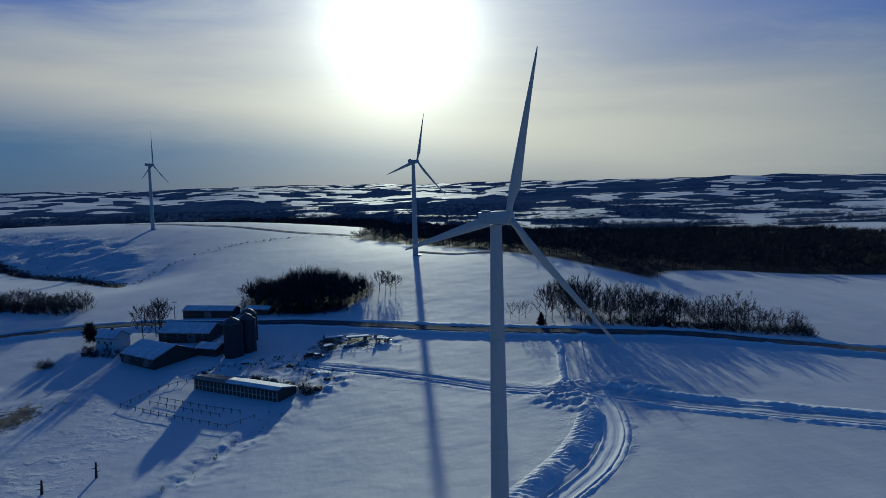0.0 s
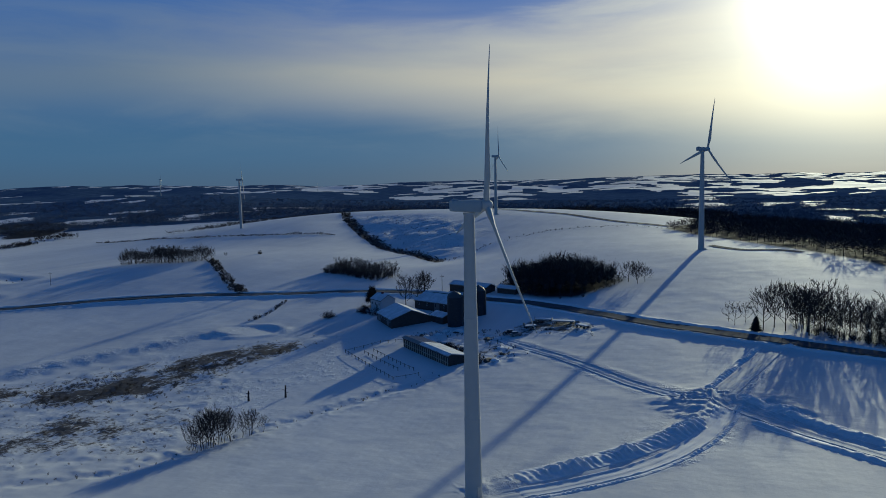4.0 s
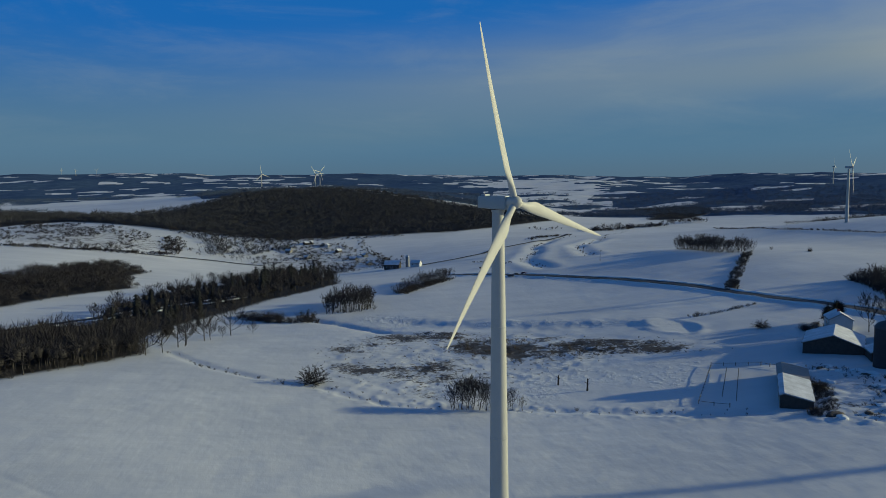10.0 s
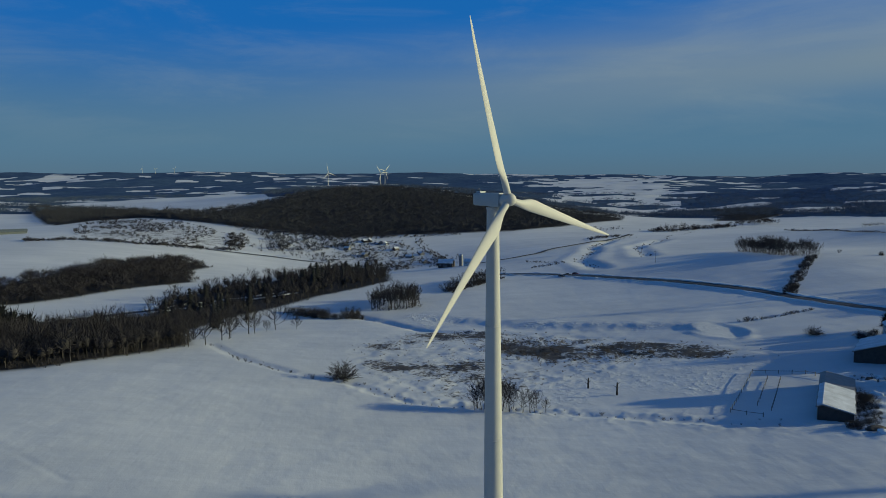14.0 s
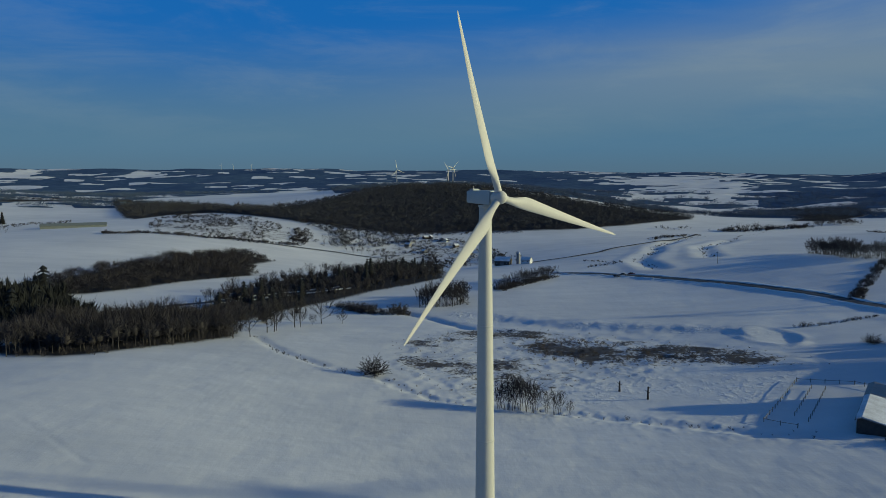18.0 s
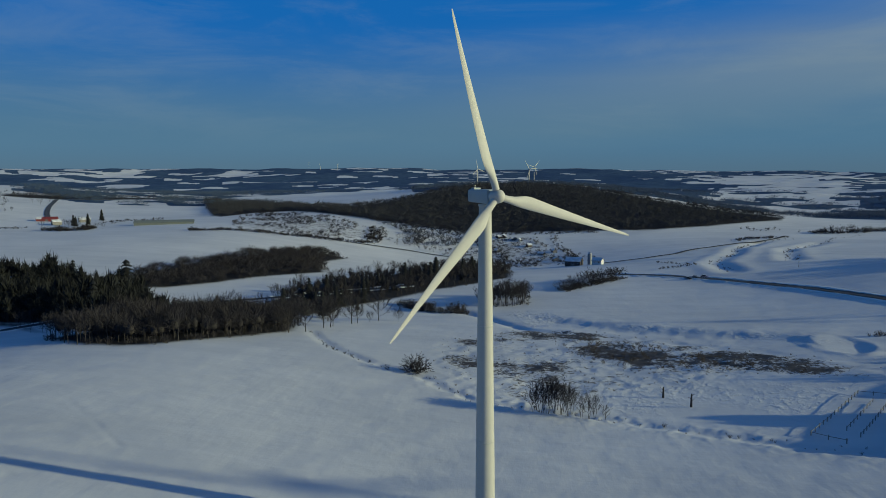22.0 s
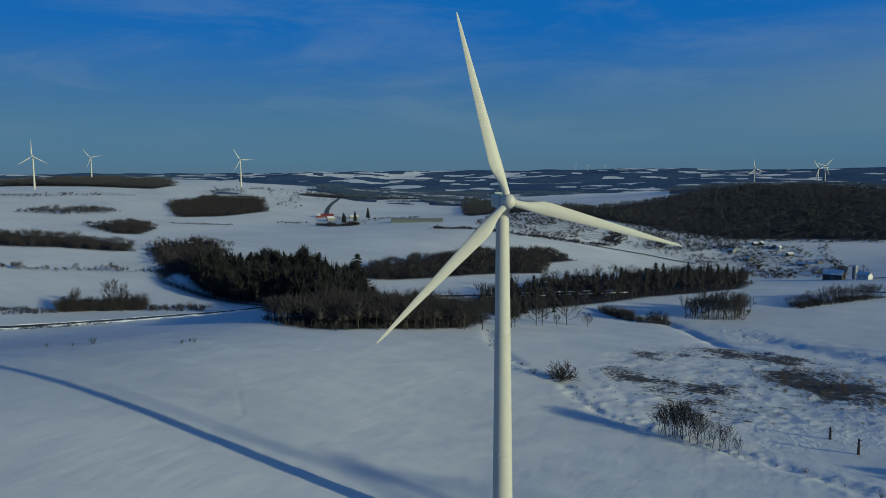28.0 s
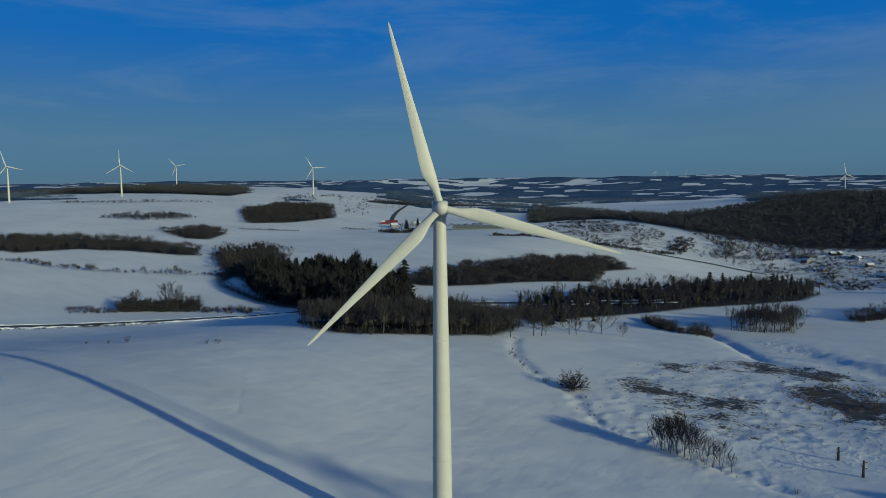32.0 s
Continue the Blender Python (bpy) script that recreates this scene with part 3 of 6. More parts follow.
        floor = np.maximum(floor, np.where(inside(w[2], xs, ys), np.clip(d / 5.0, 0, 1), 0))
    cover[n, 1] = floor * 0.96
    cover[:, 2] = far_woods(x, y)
    cover[n, 2] *= 1 - floor
    layer = me.color_attributes.new("cover", "FLOAT_COLOR", "POINT")
    layer.data.foreach_set("color", cover.ravel())
    ob = new("ground", me)
    tagged(ob, "rolling farmland under wind-packed snow with stubble", "ground", kind="structure")
    return ob


def ribbon(name, line, half, lift, mat, label, step=2.0, cat="road"):
    """A strip of road that follows the land."""
    pts = [Vector((*p, 0)) for p in line]
    dense = []
    for k, (a, b) in enumerate(zip(pts, pts[1:])):
        p0, p3 = pts[max(k - 1, 0)], pts[min(k + 2, len(pts) - 1)]
        n = max(2, int((b - a).length / step))
        for i in range(n):
            t = i / n
            dense.append(0.5 * ((2 * a) + (b - p0) * t + (2 * p0 - 5 * a + 4 * b - p3) * t * t + (3 * a - p0 - 3 * b + p3) * t ** 3))
    dense.append(pts[-1])
    vx, vy = [], []
    cols = 5
    for i, p in enumerate(dense):
        d = (dense[min(i + 1, len(dense) - 1)] - dense[max(i - 1, 0)]).normalized()
        n = Vector((-d.y, d.x, 0))
        for c in range(cols):
            w = (c / (cols - 1) * 2 - 1) * half * (1 + 0.06 * math.sin(i * 0.7 + c))
            q = p + n * w
            vx.append(q.x), vy.append(q.y)
    vx, vy = np.array(vx), np.array(vy)
    vz = height(vx, vy).reshape(-1, cols)
    vz = np.maximum(vz, vz[:, [2]] - 0.02) if lift > 0.1 else vz
    v = np.stack([vx, vy, vz.ravel() + lift], -1)
    i, c = np.meshgrid(np.arange(len(dense) - 1), np.arange(cols - 1), indexing="ij")
    a = i * cols + c
    f = np.stack([a, a + 1, a + cols + 1, a + cols], -1).reshape(-1, 4)[:, ::-1]
    ob = new(name, mesh_from(name, v, f, [mat], smooth=True))
    return tagged(ob, label, cat, kind="structure")


def smooth_line(line, step):
    """Even points along a rounded line."""
    pts = [Vector((*p, 0)) for p in line]
    out = []
    for k, (a, b) in enumerate(zip(pts, pts[1:])):
        p0, p3 = pts[max(k - 1, 0)], pts[min(k + 2, len(pts) - 1)]
        n = max(2, int((b - a).length / step))
        for i in range(n):
            t = i / n
            out.append(0.5 * ((2 * a) + (b - p0) * t + (2 * p0 - 5 * a + 4 * b - p3) * t * t + (3 * a - p0 - 3 * b + p3) * t ** 3))
    return out + [pts[-1]]


def snow_strip(name, label, line, half, cols, step, shape, mat, cat, shift=0.0, kind="structure"):
    """A finely modelled strip of snow along a line; shape(across, along) gives its height over the ground."""
    pts = smooth_line(line, step)
    x, y, w, run = [], [], [], []
    far = 0.0
    for i, p in enumerate(pts):
        d = (pts[min(i + 1, len(pts) - 1)] - pts[max(i - 1, 0)]).normalized()
        if i:
            far += (p - pts[i - 1]).length
        for c in range(cols):
            k = (c / (cols - 1) * 2 - 1) * half
            x.append(p.x - d.y * (k + shift)), y.append(p.y + d.x * (k + shift)), w.append(k), run.append(far)
    x, y, w, run = (np.array(v) for v in (x, y, w, run))
    z = height(x, y) + shape(w, run)
    ends = np.clip(np.minimum(run, far - run) / 3.0, 0, 1)
    z = z - 0.5 * (1 - ends) - 0.35 * (np.abs(w) > half * 0.96)
    i, c = np.meshgrid(np.arange(len(pts) - 1), np.arange(cols - 1), indexing="ij")
    a = i * cols + c
    f = np.stack([a, a + 1, a + cols + 1, a + cols], -1).reshape(-1, 4)[:, ::-1]
    ob = new(name, mesh_from(name, np.stack([x, y, z], -1), f, [mat], smooth=True))
    return tagged(ob, label, cat, kind=kind)


def ruts(half):
    def shape(w, s):
        wander = w + 0.25 * ripple(s / 6, s * 0 + half)
        groove = 0.09 * np.cos(wander * 2 * math.pi / 0.62) * (0.5 + 0.5 * ripple(s / 5 + 3, wander * 1.2))
        berm = 0.22 * np.exp(-((np.abs(w) - half * 0.86) / 0.35) ** 2) * np.clip(0.6 + 0.9 * rough(s, w, 1.2, half), 0, 2)
        return 0.10 + groove + berm
    return shape


def fluted(high, half, period, seed, ribbing=0.75):
    def shape(w, s):
        top = high * (0.70 + 0.45 * ripple(s / 5 + seed, s * 0)) * np.exp(-(w / (half * 0.52)) ** 2)
        ribs = 1 + ribbing * np.sin(s * 2 * math.pi / period + 2.6 * ripple(s / 2.5, s * 0 + seed) + 0.6 * w) * np.clip(0.35 + np.abs(w) / half * 1.6, 0, 1)
        return 0.02 + top * np.clip(ribs, 0.1, 2) * (1 + 0.7 * rough(s, w, 0.9, seed))
    return shape


def build_tracks():
    snow_strip("farm_track", "rutted snow track leading to the farmyard", TRACKS["farm_track"][0], 2.1, 19, 0.5, ruts(2.1), M_PACKED, "track")
    snow_strip("access_track", "rutted snow track across the open field", TRACKS["access_track"][0], 3.0, 25, 0.5, ruts(3.0), M_PACKED, "track")
    snow_strip("tower_track", "packed snow track curving to the turbine", TRACKS["tower_track"][0], 2.4, 19, 0.5, ruts(2.4), M_SNOW, "track")
    snow_strip("snow_bank", "long fluted bank of ploughed snow beside the track", BANK, 3.6, 29, 0.22, fluted(0.85, 3.6, 1.7, 3), M_SNOW, "snow bank", kind="stuff")
    access = TRACKS["access_track"][0]
    snow_strip("snow_bank", "broken bank of ploughed snow along the track", access[2:], 2.8, 19, 0.3, fluted(0.50, 2.8, 2.3, 5, 0.25), M_SNOW, "snow bank", 4.6, "stuff")
    snow_strip("snow_bank", "low bank of ploughed snow along the track", access[4:], 1.8, 13, 0.3, fluted(0.28, 1.8, 1.9, 7, 0.25), M_SNOW, "snow bank", -4.2, "stuff")
    snow_strip("snow_bank", "short bank of ploughed snow beside the road", access[:3], 1.6, 13, 0.3, fluted(0.5, 1.6, 1.5, 9), M_SNOW, "snow bank", -3.8, "stuff")
    for key in ROADS:
        line, half = ROADS[key]
        for side in (-1, 1):
            snow_strip("snow_bank", "low bank of ploughed snow beside the country road", line, 1.3, 9, 0.8, fluted(0.42, 1.3, 3.1, 13 + side, 0.3), M_SNOW, "snow bank", side * (half * 0.8 + 1.5), "stuff")
    snow_strip("snow_edge", "thin ridge of broken snow along the track", TRACKS["tower_track"][0], 0.8, 9, 0.25, fluted(0.30, 0.8, 0.9, 11), M_SNOW, "snow bank", 3.0, "stuff")

# ---- trees ----
def spike(a, b, r, sides=3, tip=0.15):
    """A thin tapered stick from a to b, as corners and triangles."""
    a, b = np.asarray(a, float), np.asarray(b, float)
    d = b - a
    d = d / (np.linalg.norm(d) + 1e-9)
    u = np.cross(d, (0.3, 0.5, 0.81))
    u /= np.linalg.norm(u) + 1e-9
    w = np.cross(d, u)
    ring = [math.cos(k * 2 * math.pi / sides) * u + math.sin(k * 2 * math.pi / sides) * w for k in range(sides)]
    if tip <= 0.2:
        v = [a + r * q for q in ring] + [b]
        f = [(k, (k + 1) % sides, sides) for k in range(sides)]
    else:
        v = [a + r * q for q in ring] + [b + r * tip * q for q in ring]
        f = []
        for k in range(sides):
            m = (k + 1) % sides
            f += [(k, m, sides + m), (k, sides + m, sides + k)]
    return v, f


def sliver(a, b, r, turn):
    """A fine twig: one narrow triangle."""
    a, b = np.asarray(a, float), np.asarray(b, float)
    d = b - a
    u = np.cross(d, (math.cos(turn), math.sin(turn), 0.4))
    u *= r / (np.linalg.norm(u) + 1e-9)
    return [a + u, a - u, b], [(0, 1, 2)]


class Sticks:
    def __init__(self):
        self.v, self.f, self.m = [], [], []

    def add(self, vf, mat=0):
        n = len(self.v)
        self.v += [tuple(p) for p in vf[0]]
        self.f += [(a + n, b + n, c + n) for a, b, c in vf[1]]
        self.m += [mat] * len(vf[1])

    def arrays(self):
        return np.array(self.v, float), np.array(self.f, int), np.array(self.m, int)


def hardwood(seed, limbs=8, boughs=5, twigs=5, spread=0.32, low=0.25, fat=1.0, stems=1, fine=0.0042):
    """A leafless tree one metre high: trunk, limbs that sweep up and out, boughs and fans of twigs."""
    rng = random.Random(seed)
    s = Sticks()

    def swerve(size):
        return np.array([rng.uniform(-size, size), rng.uniform(-size, size), rng.uniform(-size, size)])
    for stem in range(stems):
        out = 0.10 if stems > 1 else 0.0
        side = np.array([math.cos(stem * 2.4), math.sin(stem * 2.4), 0.0])
        lean = np.array([rng.uniform(-.05, .05), rng.uniform(-.05, .05), 1.0]) + out * side
        top = rng.uniform(0.66, 0.78)
        foot = 0.2 * out * side - np.array([0, 0, 0.03])
        knots = [foot] + [foot + lean * top * k / 3 + swerve(0.014) for k in (1, 2, 3)]
        radii = [0.0135 * fat, 0.0098 * fat, 0.0062 * fat, 0.0024 * fat]
        for k in range(3):
            s.add(spike(knots[k], knots[k + 1], radii[k] / (1 + .4 * (stems > 1)), 4, radii[k + 1] / radii[k]))
        for i in range(limbs):
            share = (i + rng.random() * 0.9) / limbs
            h = low + (top - low) * share * 0.96
            base = foot + lean * h
            az = i * 2.4 + stem + rng.uniform(-.4, .4)
            outward = np.array([math.cos(az), math.sin(az), 0.0])
            reach = spread * (0.98 - 0.62 * share ** 1.6) * rng.uniform(0.72, 1.05)
            high = h + (0.97 - h) * (0.58 + 0.36 * share) * rng.uniform(0.62, 1.0)
            end = foot + lean * high + outward * reach
            bow = base + (end - base) * 0.5 + outward * reach * 0.16 - np.array([0, 0, 0.03]) + swerve(0.015)
            s.add(spike(base, bow, 0.0056 * fat * (1.2 - 0.6 * share), 3, 0.6))
            s.add(spike(bow, end, 0.0032 * fat, 3))
            for j in range(boughs):
                t = 0.22 + 0.78 * (j + rng.random()) / boughs
                p = base + (bow - base) * t * 2 if t < 0.5 else bow + (end - bow) * (t * 2 - 1)
                way = (end - bow) if t > 0.4 else (bow - base)
                d = way / (np.linalg.norm(way) + 1e-9) * 0.75 + swerve(0.62) + np.array([0, 0, 0.42]) + outward * 0.15
                d = d / np.linalg.norm(d) * rng.uniform(0.13, 0.23) * (1.15 - 0.45 * t)
                q = p + d
                if q[2] > 1.0:
                    q[2] = 1.0 - rng.random() * 0.04
                s.add(sliver(p, q, 0.0021 * fat + fine * 0.25, rng.uniform(0, 6.3)))
                for k in range(twigs):
                    u = 0.15 + 0.85 * (k + rng.random()) / twigs
                    a = p + (q - p) * u
                    e = d / np.linalg.norm(d) + swerve(0.70) + np.array([0, 0, 0.28])
                    e = e / np.linalg.norm(e) * rng.uniform(0.06, 0.125)
                    s.add(sliver(a, a + e, fine, rng.uniform(0, 6.3)), 1)
    v, f, m = s.arrays()
    v[:, 2] = np.where(v[:, 2] > 0, v[:, 2] / v[:, 2].max(), v[:, 2])
    return v, f, m


def ball():
    """Corners and triangles of a coarse even ball of radius one."""
    bm = bmesh.new()
    bmesh.ops.create_icosphere(bm, subdivisions=1, radius=1.0)
    v = np.array([p.co[:] for p in bm.verts])
    f = [tuple(p.index for p in q.verts) for q in bm.faces]
    bm.free()
    return v, f


BALL = ball()


def massed(seed, slivers, spread=0.26, low=0.14, fat=0.007, point=0.0, filler=0.0):
    """A tree in the depth of a stand, one metre high: fine twigs that fill its crown, round an optional dark ball added
    to darken the gaps.
    """
    rng = random.Random(seed)
    s = Sticks()
    s.add(spike((0, 0, -.03), (0, 0, 0.7), 0.013, 3))
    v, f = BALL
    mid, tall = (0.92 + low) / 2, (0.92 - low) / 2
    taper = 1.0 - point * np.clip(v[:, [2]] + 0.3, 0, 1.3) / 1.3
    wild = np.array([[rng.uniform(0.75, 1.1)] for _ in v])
    q = v * wild * np.array([spread, spread, tall]) * filler
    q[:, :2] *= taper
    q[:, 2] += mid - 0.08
    if filler:
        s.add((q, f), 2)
    lobe = rng.uniform(0, 6.3)
    for i in range(slivers):
        az, up = i * 2.4 + rng.uniform(-.3, .3), rng.uniform(-0.75, 1.0)
        flat = math.sqrt(1 - up * up) * (1 - point * max(0, up + 0.3) / 1.3)
        lumpy = 1 + 0.16 * math.sin(3 * az + lobe) + 0.10 * math.sin(4 * up + 2 * az)
        d = np.array([math.cos(az) * flat * spread, math.sin(az) * flat * spread, tall * up]) * lumpy
        a = d * rng.uniform(0.10, 0.70) * np.array([0.8, 0.8, 1.0]) + np.array([0, 0, mid - 0.06])
        bend = np.array([rng.uniform(-1, 1), rng.uniform(-1, 1), rng.uniform(-0.5, 0.9)]) * spread * 0.28
        e = d * rng.uniform(0.62, 1.0) + bend + np.array([0, 0, mid])
        s.add(sliver(a, e, fat * rng.uniform(0.7, 1.3), rng.uniform(0, 6.3)), 1)
    return s.arrays()


def dome_bush(seed, stems=60, boughs=6, twigs=7):
    """A rounded leafless bush one metre high: stems that fan from one root to a dome of fine twigs."""
    rng = random.Random(seed)
    s = Sticks()
    for i in range(stems):
        az, up = i * 2.4 + rng.uniform(-.3, .3), 0.06 + 0.90 * (i + rng.random()) / stems
        flat = math.sqrt(max(0.0, 1 - up * up))
        way = np.array([math.cos(az) * flat * 0.50, math.sin(az) * flat * 0.50, up * 0.93]) * rng.uniform(0.82, 1.03)
        root = np.array([rng.uniform(-.04, .04), rng.uniform(-.04, .04), -0.03])
        s.add(spike(root, root + way, 0.0075, 3))
        for j in range(boughs):
            a = root + way * (0.25 + 0.70 * (j + rng.random()) / boughs)
            d = way / np.linalg.norm(way) + np.array([rng.uniform(-.8, .8), rng.uniform(-.8, .8), rng.uniform(-.5, .7)])
            d = d / np.linalg.norm(d) * rng.uniform(0.10, 0.19)
            s.add(sliver(a, a + d, 0.0070, rng.uniform(0, 6.3)), 1)
            for k in range(twigs):
                e = d / np.linalg.norm(d) + np.array([rng.uniform(-.8, .8), rng.uniform(-.8, .8), rng.uniform(-.5, .8)])
                b = a + d * rng.uniform(0.2, 1.0)
                s.add(sliver(b, b + e / np.linalg.norm(e) * rng.uniform(0.05, 0.10), 0.0062, rng.uniform(0, 6.3)), 1)
    return s.arrays()


def spruce(seed, tiers=9, fans=6):
    """A dark conifer one metre high, of drooping fans of needles."""
    rng = random.Random(seed)
    s = Sticks()
    s.add(spike((0, 0, -.03), (0, 0, 0.97), 0.018, 4))
    for k in range(tiers):
        h = 0.10 + 0.86 * k / tiers
        reach = 0.26 * (1 - h) ** 0.7 + 0.02
        for j in range(fans):
            az = j * 2 * math.pi / fans + k * 0.7 + rng.uniform(-.25, .25)
            r = reach * rng.uniform(0.7, 1.15)
            c, n = math.cos(az), math.sin(az)
            w = r * 0.42
            drop = rng.uniform(0.02, 0.07)
            v = [(0, 0, h + 0.06), (c * r * .6 - n * w, n * r * .6 + c * w, h - drop * .4), (c * r, n * r, h - drop), (c * r * .6 + n * w, n * r * .6 - c * w, h - drop * .5)]
            s.add((v, [(0, 1, 2), (0, 2, 3)]), 1)
    return s.arrays()


def thicket(seed, stems=16, spread=0.55, fine=0.011, twigs=9):
    """A low rounded bush one metre high."""
    rng = random.Random(seed)
    s = Sticks()
    for i in range(stems):
        az, r = i * 2.4, rng.uniform(0.2, 1.0) ** 0.7 * spread
        end = np.array([math.cos(az) * r, math.sin(az) * r, rng.uniform(0.75, 1.0) * math.sqrt(max(0.1, 1 - (r / spread * 0.75) ** 2))])
        base = np.array([end[0] * .25, end[1] * .25, -0.03])
        s.add(spike(base, end, 0.011, 3))
        for j in range(twigs):
            t = rng.uniform(0.3, 0.95)
            p = base + (end - base) * t
            q = np.array([rng.uniform(-1, 1), rng.uniform(-1, 1), rng.uniform(0.0, 1.0)])
            q = q / np.linalg.norm(q) * rng.uniform(0.12, 0.26)
            s.add(sliver(p, p + q, fine, rng.uniform(0, 6.3)), 1)
    return s.arrays()


TALL = [hardwood(10 + k, 8, 5, 5, 0.25, 0.26, 0.9, 1, 0.0050) for k in range(5)]
WIDE = [hardwood(30 + k, 9, 5, 6, 0.40, 0.14, 0.95, 1, 0.0050) for k in range(4)]
COARSE = [massed(50 + k, 84, 0.40, 0.0, 0.0105) for k in range(5)]
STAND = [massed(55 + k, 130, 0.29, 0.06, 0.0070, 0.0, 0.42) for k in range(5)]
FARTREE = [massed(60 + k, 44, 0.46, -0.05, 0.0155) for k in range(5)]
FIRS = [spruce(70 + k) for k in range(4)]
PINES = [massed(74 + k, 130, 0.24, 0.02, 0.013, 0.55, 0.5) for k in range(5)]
BUSH = [thicket(90 + k) for k in range(4)]
FARBUSH = [thicket(95 + k, 11, 0.72, 0.034, 10) for k in range(4)]
LASTTREE = [massed(100 + k, 22, 0.48, -0.05, 0.024) for k in range(4)]


def planted(name, spots, mats, label, cat, kind="stuff"):
    """Many trees joined: spots of (template, x, y, height, girth, turn)."""
    xs, ys = np.array([s[1] for s in spots]), np.array([s[2] for s in spots])
    zs = height(xs, ys)
    V, F, M, n = [], [], [], 0
    for (tpl, x, y, h, g, turn), z in zip(spots, zs):
        v, f, m = tpl
        c, s = math.cos(turn), math.sin(turn)
        q = np.empty_like(v)
        q[:, 0] = (v[:, 0] * c - v[:, 1] * s) * h * g + x
        q[:, 1] = (v[:, 0] * s + v[:, 1] * c) * h * g + y
        q[:, 2] = v[:, 2] * h + z
        V.append(q), F.append(f + n), M.append(m)
        n += len(v)
    slot = np.concatenate(M)
    me = mesh_from(name, np.concatenate(V), np.concatenate(F), mats, slot == 2, slot)
    return tagged(new(name, me), label, cat, kind=kind)


def scatter(poly, gap, rng):
    xs, ys = [p[0] for p in poly], [p[1] for p in poly]
    gx, gy = np.meshgrid(np.arange(min(xs), max(xs), gap), np.arange(min(ys), max(ys), gap))
    gx, gy = gx.ravel(), gy.ravel()
    gx = gx + np.array([rng.uniform(-.48, .48) for _ in gx]) * gap
    gy = gy + np.array([rng.uniform(-.48, .48) for _ in gy]) * gap
    ok = inside(poly, gx, gy)
    return list(zip(gx[ok], gy[ok]))


def strip(line, half):
    """The outline of a belt round a line."""
    a, b = [], []
    for i, p in enumerate(line):
        q, r = line[max(i - 1, 0)], line[min(i + 1, len(line) - 1)]
        dx, dy = r[0] - q[0], r[1] - q[1]
        n = math.hypot(dx, dy)
        a.append((p[0] - dy / n * half, p[1] + dx / n * half))
        b.append((p[0] + dy / n * half, p[1] - dx / n * half))
    return a + b[::-1]


